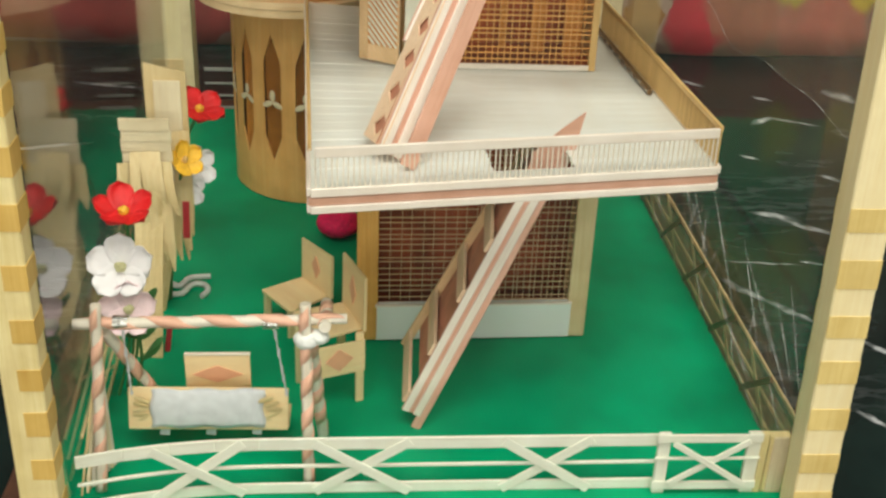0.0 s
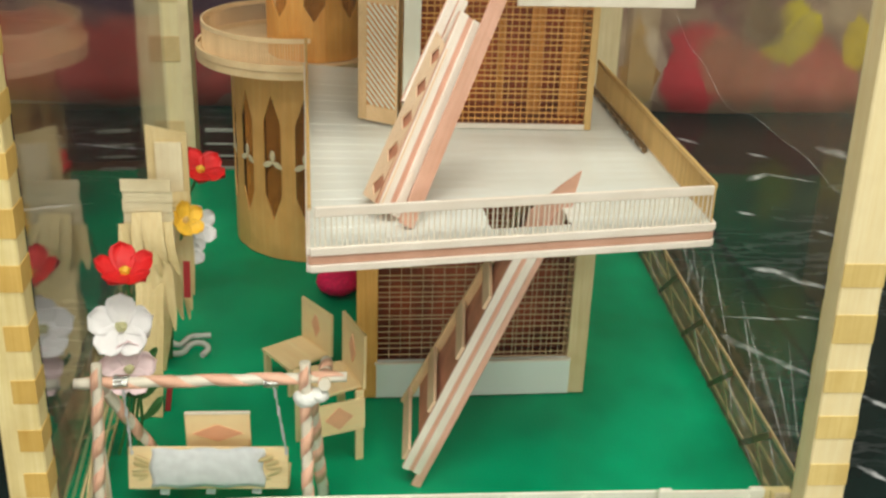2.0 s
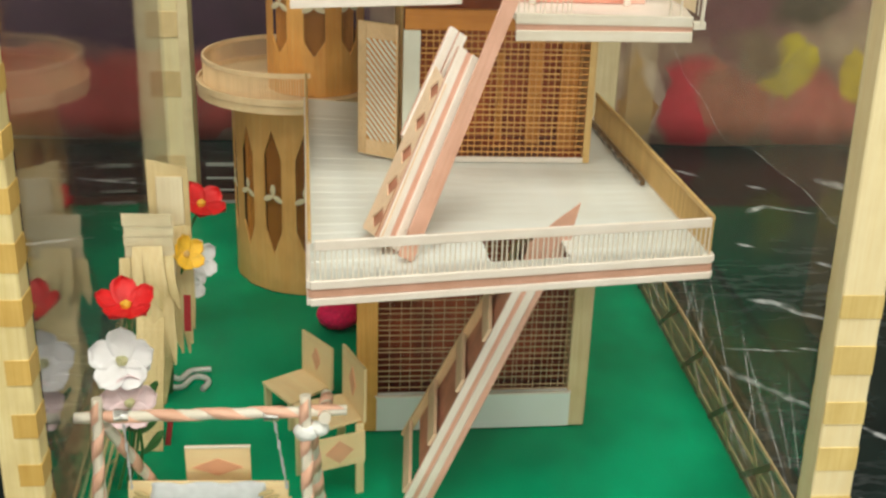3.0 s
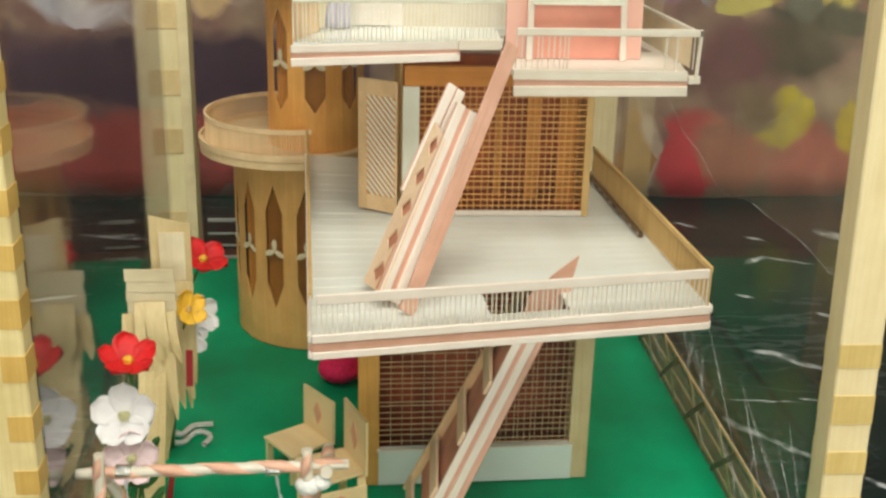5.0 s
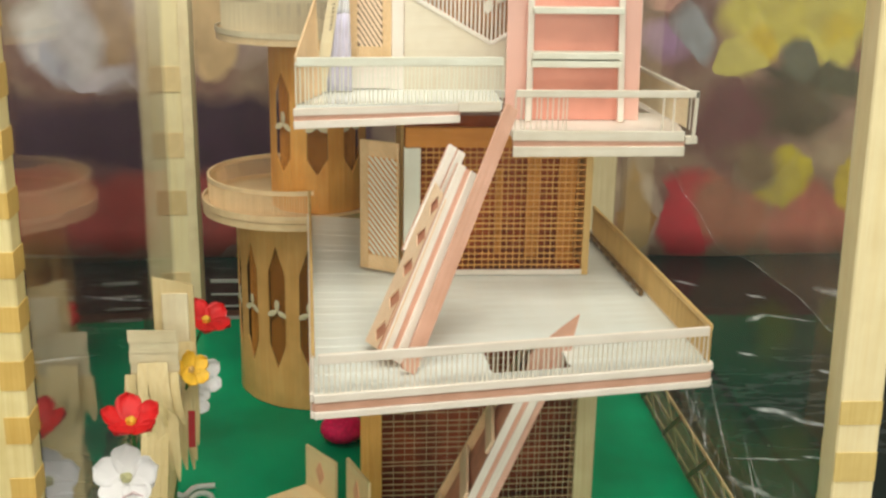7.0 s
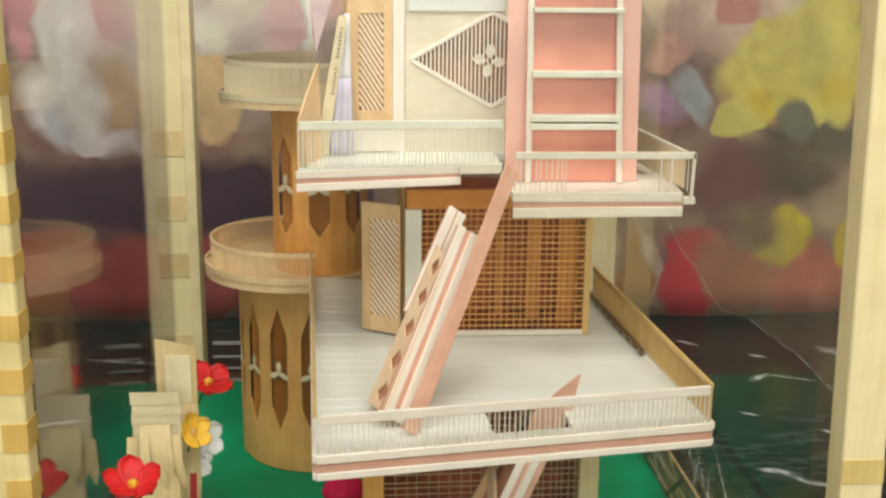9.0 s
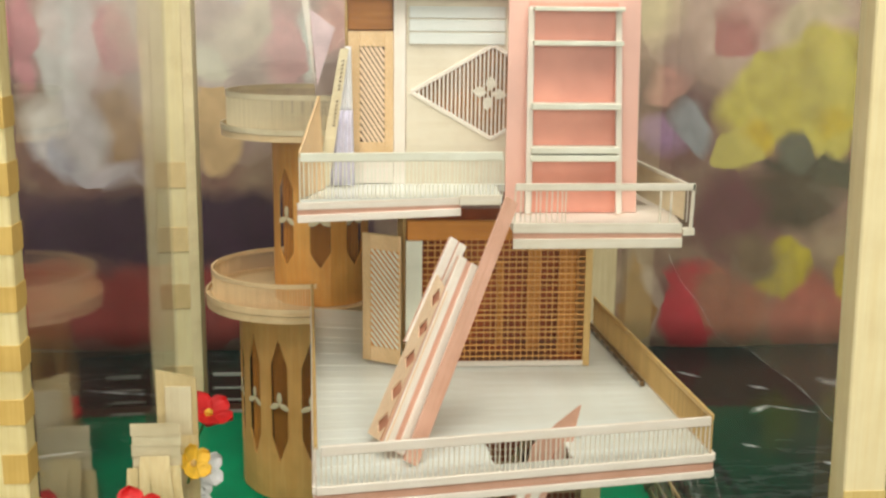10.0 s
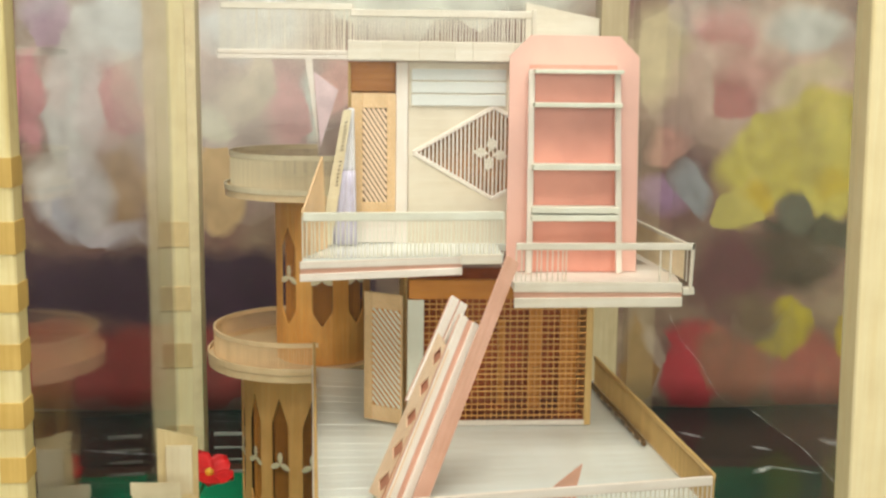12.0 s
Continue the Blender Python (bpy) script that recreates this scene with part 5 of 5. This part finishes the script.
def swing():
    ob = thing("swing", (-0.10, -0.14, 0), "garden swing hung between spiral-wrapped sticks", "swing")
    twisted("crossbar", (-0.1745, -0.150, 0.1045), (-0.0150, -0.150, 0.1085), 0.0032, ob, 1, 0.036)
    twisted("swing_post", (-0.1635, -0.172, 0.000), (-0.1600, -0.152, 0.1190), 0.0031, ob, 2)
    twisted("swing_post", (-0.0382, -0.168, 0.000), (-0.0395, -0.152, 0.1200), 0.0033, ob, 3)
    twisted("rear_leg", (-0.128, -0.098, 0.000), (-0.158, -0.147, 0.098), 0.0033, ob, 4)
    twisted("rear_leg", (-0.031, -0.118, 0.000), (-0.037, -0.147, 0.098), 0.0034, ob, 5)
    twisted("side_bar", (-0.0280, -0.158, 0.1075), (-0.0280, -0.120, 0.1020), 0.0036, ob, 6)
    for x in (-0.1470, -0.0600):
        bm = bmesh.new()
        bmesh.ops.create_cone(bm, cap_ends=True, segments=14, radius1=0.0042, radius2=0.0040, depth=0.0085, matrix=Matrix.Translation((x, -0.150, 0.1060)) @ Matrix.Rotation(math.pi / 2, 4, "Y"))
        part("foil_tie", bm, FOIL, ob, "silver foil wrap")
    for x, z, s in ((-0.0390, 0.0965, 1.0), (-0.0315, 0.0985, 0.8)):
        bm = bmesh.new()
        bmesh.ops.create_icosphere(bm, subdivisions=3, radius=0.0076 * s, matrix=Matrix.Translation((x, -0.154, z)) @ Matrix.Diagonal((1, 0.9, 0.75, 1)))
        for v in bm.verts:
            v.co += 0.0007 * noise.noise_vector(v.co * 300)
        part("cotton_tie", bm, WHITE, ob, "white cotton wound round the joint")
    # bench
    seat = stick("bench_seat", (-0.1505, -0.118, 0.0165), (-0.0520, -0.118, 0.0165), 0.024, 0.0022, CHAIR, ob, label="cream bench board")
    stick("bench_front", (-0.1525, -0.1295, 0.031), (-0.0525, -0.1295, 0.0295), 0.0020, 0.028, CHAIR, seat, up=(0, 0.25, 1))
    stick("bench_edge", (-0.1490, -0.1312, 0.0168), (-0.0528, -0.1312, 0.0160), 0.0012, 0.0022, PALE, seat)
    stick("back_edge", (-0.1192, -0.1087, 0.0575), (-0.0773, -0.1087, 0.0578), 0.0024, 0.0018, PALE, seat)
    stick("bench_back", (-0.1190, -0.1085, 0.0390), (-0.0775, -0.1085, 0.0395), 0.0020, 0.036, CHAIR, seat)
    prism("diamond_inlay", [(-0.1145, 0.0430), (-0.0985, 0.0370), (-0.0825, 0.0430), (-0.0985, 0.0495)], -0.1103, -0.1095, DIAM, seat, "pink diamond")
    bm = bmesh.new()
    nx, nz = 22, 8
    g = []
    for i in range(nx + 1):
        col = []
        for k in range(nz + 1):
            u, v = i / nx, k / nz
            puff = 0.0018 * (1 - abs(2 * u - 1) ** 4) * (1 - abs(2 * v - 1) ** 4)
            y = -0.1310 - puff - 0.0007 * noise.noise(Vector((u * 14, v * 7, 0))) + 0.0072 * (v - 0.5)
            col.append(bm.verts.new((-0.1385 + 0.071 * u + 0.001 * math.sin(9 * v), y, 0.0190 + 0.0245 * v + 0.0007 * math.sin(17 * u))))
        g.append(col)
    for i in range(nx):
        for k in range(nz):
            bm.faces.new((g[i][k], g[i + 1][k], g[i + 1][k + 1], g[i][k + 1])).smooth = True
    pad = part("cushion", bm, GREY, seat, "grey-white cloth cushion")
    pad.modifiers.new("thickness", "SOLIDIFY").thickness = 0.0008
    for x in (-0.142, -0.064):
        rng = random.Random(int(-1e4 * x))
        for k in range(6):
            m = Matrix.Translation((x + rng.uniform(-0.003, 0.003), -0.1318, 0.020 + 0.0036 * k)) @ Matrix.Rotation(rng.uniform(-0.8, 0.8), 4, "Y") @ Matrix.Diagonal((0.0055, 0.0008, 0.0018, 1))
            bm = bmesh.new()
            bmesh.ops.create_icosphere(bm, subdivisions=2, radius=1)
            part("straw_ear", bm, STRAW, seat, "", m)
    for x in (-0.131, -0.102, -0.073):
        stick("tape_tab", (x, -0.131, 0.011), (x + 0.001, -0.131, 0.0185), 0.006, 0.0006, GREY, seat, up=(0, -1, 0))
    for x, xt in ((-0.1500, -0.1470), (-0.0535, -0.0585)):
        bm = bmesh.new()
        n = 9
        for i in range(n):
            t = i / (n - 1)
            m = Matrix.Translation((x + (xt - x) * t, -0.128 - 0.02 * t, 0.040 + 0.062 * t)) @ Matrix.Rotation(i * 1.3, 4, "Z") @ Matrix.Diagonal((0.0012, 0.0005, 0.0044, 1))
            bmesh.ops.create_icosphere(bm, subdivisions=1, radius=1, matrix=m)
        part("hanging_cord", bm, GREY, ob, "twisted straw cord")


swing()


def leaning_straws():
    """A loose fan of pale straws that leans from the floor against the swing."""
    ob = thing("straw_bundle", (-0.172, -0.160, 0), "loose fan of pale straws leaning against the swing", "straw", "", "")
    rng = random.Random(8)
    for k in range(11):
        t = k / 10
        foot = (-0.1735 + 0.014 * t + rng.uniform(-0.0012, 0.0012), -0.178 + 0.030 * t, 0.0005)
        head = (-0.1640 + rng.uniform(-0.002, 0.002), -0.1440 + rng.uniform(-0.003, 0.003), 0.088 + rng.uniform(-0.006, 0.010))
        stick("straw", foot, head, rng.uniform(0.0012, 0.0026), 0.0008, rng.choice((STRAW, SHEATH, PALE)), ob, up=(0, -1, 0.3), bevel=0)


leaning_straws()


# ---- garden chairs ----
def chair(place, turn, seat_z, high, panel, label):
    """A chair of thin boards with pink inlays. panel: (z0, z1) of a low board between its legs, or None."""
    ob = thing("garden_chair", place, label, "chair", "garden chairs")
    M = Matrix.Translation(place) @ Matrix.Rotation(math.radians(turn), 4, "Z")
    hx, hy = 0.0205, 0.0185
    flat = M @ Matrix.Translation((0, 0, seat_z)) @ Matrix.Rotation(math.radians(90), 4, "X")
    seat = prism("seat", [(-hx, hy), (hx, hy), (hx * 0.75, -hy), (-hx, -hy * 0.92)], -0.0010, 0.0010, CHAIR, ob, "", flat)
    prism("seat_inlay", [(-0.010, 0.001), (0.004, -0.010), (0.011, -0.003), (-0.003, 0.007)], -0.0017, -0.0010, DIAM, seat, "pink inlay", flat)
    up = M @ Matrix.Translation((0, hy, seat_z))
    back = prism("backrest", [(-hx, 0), (hx, 0), (hx * 1.04, high), (-hx * 0.96, high * 0.98)], -0.0010, 0.0010, CHAIR, ob, "", up)
    prism("diamond_inlay", [(-0.0050, high * 0.55), (0.0005, high * 0.26), (0.0060, high * 0.50), (0.0005, high * 0.80)], -0.0017, -0.0010, DIAM, back, "pink diamond", up)
    for x, y in ((-hx + 0.003, -hy + 0.003), (hx - 0.004, -hy + 0.003), (-hx + 0.003, hy - 0.003), (hx - 0.002, hy - 0.003)):
        p, q = M @ Vector((x, y, 0)), M @ Vector((x, y, seat_z - 0.001))
        stick("leg", p, q, 0.0056, 0.0026, CHAIR, ob, up=M.to_3x3() @ Vector((1, 0, 0)))
    if panel:
        z0, z1 = panel
        side = M @ Matrix.Translation((hx - 0.0015, 0, 0)) @ Matrix.Rotation(math.radians(90), 4, "Z")
        board = prism("low_board", [(-hy, z0), (hy, z0), (hy, z1), (-hy, z1)], -0.0022, -0.0008, CHAIR, ob, "", side)
        zm, zh = (z0 + z1) / 2, (z1 - z0) * 0.36
        prism("diamond_inlay", [(-0.010, zm), (0, zm - zh), (0.010, zm), (0, zm + zh)], -0.0029, -0.0022, DIAM, board, "pink diamond", side)
    return ob


chair((-0.0550, 0.0275, 0.0), -55, 0.0240, 0.036, None, "low cream bamboo chair with pink diamond inlays")
chair((-0.0285, -0.0660, 0.0), -69, 0.0560, 0.041, (0.026, 0.050), "tall cream bamboo chair with pink diamonds behind the swing")


# ---- artificial flowers along the side ----
def petal_mesh(bm, ang, r, w, cup, m):
    n, k = 8, 6
    rows = []
    for i in range(n + 1):
        u = i / n
        half = w * (0.22 + 0.78 * math.sin(math.pi * (0.08 + 0.60 * u))) * math.sqrt(max(0.0, 1 - max(0.0, (u - 0.55) / 0.45) ** 3))
        row = []
        for j in range(k + 1):
            v = 2 * j / k - 1
            z = cup * u * u * r + 0.16 * r * v * v * u + 0.03 * r * math.sin(5 * v + 4 * u)
            p = Matrix.Rotation(ang, 4, "Z") @ Vector((r * u * (1 - 0.05 * v * v), half * v, z))
            row.append(bm.verts.new(m @ p))
        rows.append(row)
    for a, b in zip(rows, rows[1:]):
        for j in range(k):
            bm.faces.new((a[j], b[j], b[j + 1], a[j + 1])).smooth = True


def flower(head, foot, facing, r, material, heart, petals, cup, label, sway=0.006, leaves=((0.45, 0.6), (0.7, 3.4))):
    head, foot = Vector(head), Vector(foot)
    ob = thing("artificial_flower", foot, label, "flower", "artificial flowers")
    turn = Vector(facing).to_track_quat("Z", "Y").to_matrix().to_4x4()
    m = Matrix.Translation(head) @ turn
    for i in range(petals):
        bm = bmesh.new()
        petal_mesh(bm, 0, r, r * 0.44, cup, Matrix.Identity(4))
        p = part("petal", bm, material, ob, "", m @ Matrix.Rotation(2 * math.pi * i / petals + 0.3, 4, "Z") @ Matrix.Translation((0, 0, 0.0005 * (i % 2))))
        p.modifiers.new("thickness", "SOLIDIFY").thickness = 0.0004
    bm = bmesh.new()
    bmesh.ops.create_icosphere(bm, subdivisions=2, radius=r * 0.17, matrix=Matrix.Translation((0, 0, r * 0.10)))
    for v in bm.verts:
        v.co += 0.08 * r * noise.noise_vector(v.co * 900)
    part("heart", bm, heart, ob, "", m)
    cu = bpy.data.curves.new("stem", "CURVE")
    cu.dimensions, cu.bevel_depth, cu.bevel_resolution = "3D", 0.0011, 1
    sp = cu.splines.new("POLY")
    sp.points.add(6)
    for i in range(7):
        t = i / 6
        q = foot.lerp(head, t) + Vector((sway * math.sin(math.pi * t), 0.004 * math.sin(math.pi * t), 0))
        sp.points[i].co = (*q, 1)
    put("stem", cu, LEAF, ob)
    for t, a in leaves:
        bm = bmesh.new()
        petal_mesh(bm, a, 0.016, 0.0045, 0.6, Matrix.Translation(foot.lerp(head, t) + Vector((0.006 * math.sin(math.pi * t), 0.004 * math.sin(math.pi * t), 0))))
        lf = part("leaf", bm, LEAF, ob)
        lf.modifiers.new("thickness", "SOLIDIFY").thickness = 0.0003
    return ob


flower((-0.155, -0.080, 0.1435), (-0.168, -0.060, 0.0), (0.10, -0.34, 0.92), 0.0190, PETAL_R, PETAL_Y, 5, 0.35, "red artificial flower with a yellow heart on a green stem")
flower((-0.159, -0.085, 0.1075), (-0.172, -0.070, 0.0), (0.05, -0.85, 0.50), 0.0215, PETAL_W, HEART, 5, 0.22, "white artificial flower with pink-tinged petals")
flower((-0.157, -0.074, 0.096), (-0.166, -0.070, 0.0), (0.05, -0.75, 0.62), 0.015, PETAL_W, LEAF, 5, 0.2, "white artificial flower with pink-tinged petals")
flower((-0.154, -0.096, 0.0830), (-0.160, -0.080, 0.0), (0.05, -0.90, 0.42), 0.0185, PETAL_P, HEART, 5, 0.15, "small pink and white artificial flower")
flower((-0.1340, 0.034, 0.131), (-0.158, 0.060, 0.0), (0.55, -0.6, 0.5), 0.0140, PETAL_Y, TAN, 5, 0.3, "yellow artificial flower on a green stem", -0.004, ())
flower((-0.1315, 0.072, 0.110), (-0.160, 0.080, 0.0), (0.7, -0.5, 0.3), 0.0165, PETAL_W, LEAF, 5, 0.25, "white artificial flower on a green stem", -0.006, ())
flower((-0.138, 0.150, 0.126), (-0.168, 0.160, 0.0), (0.30, -0.35, 0.90), 0.021, PETAL_R, PETAL_Y, 5, 0.25, "red artificial flower with a yellow heart on a green stem", -0.010, ())
flower((-0.136, 0.055, 0.098), (-0.156, 0.062, 0.0), (0.6, -0.7, 0.2), 0.013, PETAL_W, LEAF, 5, 0.3, "small white artificial flower", -0.004, ())


# ---- bamboo-sheath palms ----
def straw_leaf(rng, x, y, top, length, width, sway, out, fibres):
    """A flat dry leaf split into fibres that end at uneven heights."""
    bm = bmesh.new()
    n = 7
    for f in range(fibres):
        u0, u1 = f / fibres - 0.5, (f + 1) / fibres - 0.5
        L = length * rng.uniform(0.72, 1.0)
        dy, dx = rng.uniform(-0.0010, 0.0004), rng.uniform(-0.0012, 0.0012)
        prev = None
        for k in range(n + 1):
            t = k / n
            fan = 0.95 + 0.12 * t
            taper = 1.0 if t < 0.72 else 1.0 - (t - 0.72) / 0.28 * 0.85
            mid = (u0 + u1) / 2 * width * fan + dx * t * t
            half = (u1 - u0) / 2 * width * fan * 0.97 * taper
            yy = y - out * math.sin(2.2 * t) + dy * t - 0.0006 * math.cos(f * 2.1)
            z = top - L * t
            row = [bm.verts.new((x + sway * t * t + mid + s * half, yy + s * 0.0005, z)) for s in (-1, 1)]
            if prev:
                bm.faces.new((prev[0], prev[1], row[1], row[0]))
            prev = row
    return bm


def palm(place, foot, turn, w, z0, z1, slope, strips, leaves, material, label):
    """An upright sheath of dry bamboo strips above a skirt of torn drooping leaves."""
    ob = thing("straw_palm", (foot[0], foot[1], 0), label, "ornamental plant", "straw palms")
    M = Matrix.Translation((place[0], place[1], 0)) @ Matrix.Rotation(math.radians(turn), 4, "Z")
    rng = random.Random(int(1e4 * z1))
    for i in range(strips):
        a, b = z0 + (z1 - z0) * i / strips, z0 + (z1 - z0) * (i + 1) / strips + 0.0010
        k = rng.uniform(-0.0005, 0.0005)
        o = [(-w / 2 + k, a), (w / 2 + k, a - slope), (w / 2 + k, b - slope), (-w / 2 + k, b)]
        prism("sheath_strip", o, -0.0005 * i, -0.0005 * i + 0.0012, material, ob, "", M)
    for x, y, top, length, width, sway, out, fibres in leaves:
        f = part("drooping_leaf", straw_leaf(rng, x, y, top, length, width, sway, out, fibres), rng.choice((STRAW, STRAW, SHEATH_D)), ob)
        f.modifiers.new("thickness", "SOLIDIFY").thickness = 0.0003
    for k in range(4):
        dx = (k - 1.5) * 0.0052
        stick("trunk_strip", (foot[0] + dx, foot[1] - 0.0005 * k, 0.0), (place[0] + dx * 0.9, place[1] + 0.003, z0 + 0.01), 0.0056, 0.0012, STRAW, ob, up=(0, -1, 0))
    return ob


tall = palm((-0.1460, 0.050), (-0.1680, 0.046), -4, 0.030, 0.100, 0.197, 0.006, 2,
            ((-0.1385, 0.043, 0.150, 0.095, 0.016, 0.002, 0.003, 3), (-0.1440, 0.040, 0.128, 0.086, 0.018, 0.003, 0.004, 3), (-0.1410, 0.036, 0.112, 0.064, 0.014, 0.004, 0.004, 2)),
            SHEATH_D, "tall straw sheath with torn drooping leaves")
stick("inner_panel", (-0.1450, 0.0478, 0.145), (-0.1450, 0.0478, 0.186), 0.019, 0.0008, SHEATH, tall, up=(0, -1, 0))
palm((-0.1575, 0.024), (-0.1600, -0.022), -2, 0.035, 0.118, 0.166, 0.000, 6,
     ((-0.1710, 0.021, 0.134, 0.040, 0.016, -0.002, 0.003, 2), (-0.1580, 0.018, 0.144, 0.044, 0.022, 0.003, 0.006, 3), (-0.1490, 0.019, 0.136, 0.046, 0.018, 0.006, 0.006, 3),
      (-0.1640, 0.020, 0.128, 0.060, 0.014, 0.002, 0.004, 3), (-0.1550, 0.016, 0.118, 0.070, 0.018, 0.001, 0.004, 3), (-0.1490, 0.014, 0.106, 0.060, 0.016, 0.002, 0.003, 3)),
     SHEATH, "pale straw sheath of stacked strips with torn leaves")
ribbon = thing("red_ribbon", (-0.150, -0.012, 0), "narrow red ribbon hanging by the straw palm", "ribbon")
stick("ribbon_strip", (-0.1475, -0.015, 0.0), (-0.1440, -0.010, 0.026), 0.004, 0.0006, RED, ribbon, up=(0, -1, 0))
stick("ribbon_strip", (-0.1310, 0.0050, 0.0830), (-0.1300, 0.0050, 0.1120), 0.0050, 0.0006, RED, ribbon, up=(0, -1, 0))


# ---- small things on the floor ----
bm = bmesh.new()
bmesh.ops.create_icosphere(bm, subdivisions=4, radius=0.0195, matrix=Matrix.Translation((-0.026, 0.178, 0.0125)) @ Matrix.Diagonal((1.0, 1.0, 0.62, 1)))
for v in bm.verts:
    v.co += 0.0010 * noise.noise_vector(v.co * 500)
for f in bm.faces:
    f.smooth = True
tagged(part("pompon", bm, MAGENTA, None), "fuzzy magenta ball on the green floor", "pompon")


def curl(points, parent):
    cu = bpy.data.curves.new("curl", "CURVE")
    cu.dimensions, cu.bevel_depth, cu.bevel_resolution = "3D", 0.0024, 2
    sp = cu.splines.new("NURBS")
    sp.points.add(len(points) - 1)
    for i, (x, y) in enumerate(points):
        sp.points[i].co = (x, y, 0.0024, 1)
    sp.use_endpoint_u, sp.order_u = True, 3
    put("curl", cu, WHITE, parent)


orn = thing("curled_ornament", (-0.137, 0.085, 0), "small white ornament of crossed curls lying on the floor", "ornament")
curl([(-0.159, 0.084), (-0.152, 0.077), (-0.149, 0.084), (-0.146, 0.093), (-0.139, 0.095), (-0.129, 0.096)], orn)
curl([(-0.156, 0.066), (-0.148, 0.065), (-0.145, 0.075), (-0.142, 0.083), (-0.135, 0.084), (-0.129, 0.078), (-0.128, 0.07), (-0.132, 0.063)], orn)


# ---- wrinkled clear film wrapped over the side fences ----
def film_sheet(x0, x1, lean, face, seed, height, folds=9, material=None, crumple=0.0030):
    """Crumpled film along a side fence, with sharp milky folds across it."""
    ob = thing("clear_film", (x0, 0.1, 0), "crumpled clear plastic film leaning on the side fence", "plastic film", "films over the fences")
    rng = random.Random(seed)
    def at(u, v):
        w = noise.noise(Vector((u * 26 + 5 * v, v * 2.2, seed + 0.7))) + 0.5 * noise.noise(Vector((u * 60 - 8 * v, v * 4, seed + 9.1)))
        return Vector((x0 + (x1 - x0) * u + lean * v + crumple * w * (0.3 + v), -0.160 + 0.60 * u, 0.001 + height * v * (1 - 0.25 * u)))
    bm = bmesh.new()
    nu, nv = 90, 16
    g = [[bm.verts.new(at(i / nu, k / nv)) for k in range(nv + 1)] for i in range(nu + 1)]
    for i in range(nu):
        for k in range(nv):
            bm.faces.new((g[i][k], g[i][k + 1], g[i + 1][k + 1], g[i + 1][k])).smooth = True
    bm.normal_update()
    if bm.faces[:][0].normal.x * face < 0:
        bmesh.ops.reverse_faces(bm, faces=bm.faces[:])
    sheet = part("film_sheet", bm, material or FILM, ob, "clear crumpled sheet")
    sheet.visible_shadow = False
    for k in range(folds):
        u, v = rng.uniform(0.0, 0.8), rng.uniform(0.0, 0.55)
        du, dv = rng.uniform(-0.06, 0.20), rng.uniform(0.25, 0.75)
        cu = bpy.data.curves.new("fold", "CURVE")
        cu.dimensions, cu.bevel_depth, cu.bevel_resolution = "3D", rng.uniform(0.0002, 0.0005), 1
        sp = cu.splines.new("POLY")
        sp.points.add(7)
        for i in range(8):
            t = i / 7
            p = at(u, v).lerp(at(u + du, min(1.0, v + dv)), t)
            sp.points[i].co = (p.x + face * 0.0008, p.y, p.z, 1)
            sp.points[i].radius = 0.3 + 0.9 * math.sin(math.pi * t)
        put("film_fold", cu, FOLD, ob)


def reflection_sheet():
    """A hazy sheet added against the side glass to imitate a room reflection, from the top frame to an uneven lower
    edge.
    """
    bm = bmesh.new()
    nu, nv = 60, 14
    def foot(y):
        return 0.224 - 0.014 * math.exp(-(((y - 0.075) / 0.060) ** 2)) + 1.9 * max(0.0, y - 0.150) ** 2 + 0.0015 * math.sin(55 * y)
    g = []
    for i in range(nu + 1):
        y = -0.184 + 0.430 * i / nu
        col = []
        for k in range(nv + 1):
            z = foot(y) + (TOP - 0.034 - foot(y)) * k / nv
            col.append(bm.verts.new((0.2705 + 0.0010 * noise.noise(Vector((y * 14, z * 9, 3.1))), y, z)))
        g.append(col)
    for p, q in zip(g, g[1:]):
        for k in range(nv):
            bm.faces.new((p[k], p[k + 1], q[k + 1], q[k])).smooth = True
    ob = part("reflection_sheet", bm, REFLECT_SHEET, None)
    ob.visible_shadow = False
    for side in (0,):
        cu = bpy.data.curves.new("reflection_edge", "CURVE")
        cu.dimensions, cu.bevel_depth, cu.bevel_resolution = "3D", 0.00022, 1
        sp = cu.splines.new("POLY")
        sp.points.add(nu - 1)
        for i in range(nu):
            y = -0.184 + 0.430 * i / nu
            sp.points[i].co = (0.2700, y, foot(y) + 0.0004 + side * (0.006 + 0.012 * noise.noise(Vector((y * 9, 2, 7)))), 1)
            sp.points[i].radius = max(0.1, 0.8 + noise.noise(Vector((y * 30, side, 1))))
        put("reflection_edge", cu, FOLD, ob)
    tagged(ob, "hazy sheet added inside the side glass in place of a room reflection", "plastic film", "films over the fences")


reflection_sheet()
film_sheet(0.2700, 0.2740, 0.004, -1, 1, 0.105, 24, None, 0.0010)
film_sheet(-0.1690, -0.2000, -0.004, 1, 2, 0.085)
film_sheet(0.2640, 0.2645, 0.002, -1, 3, 0.043, 12, WRAP, 0.0008)
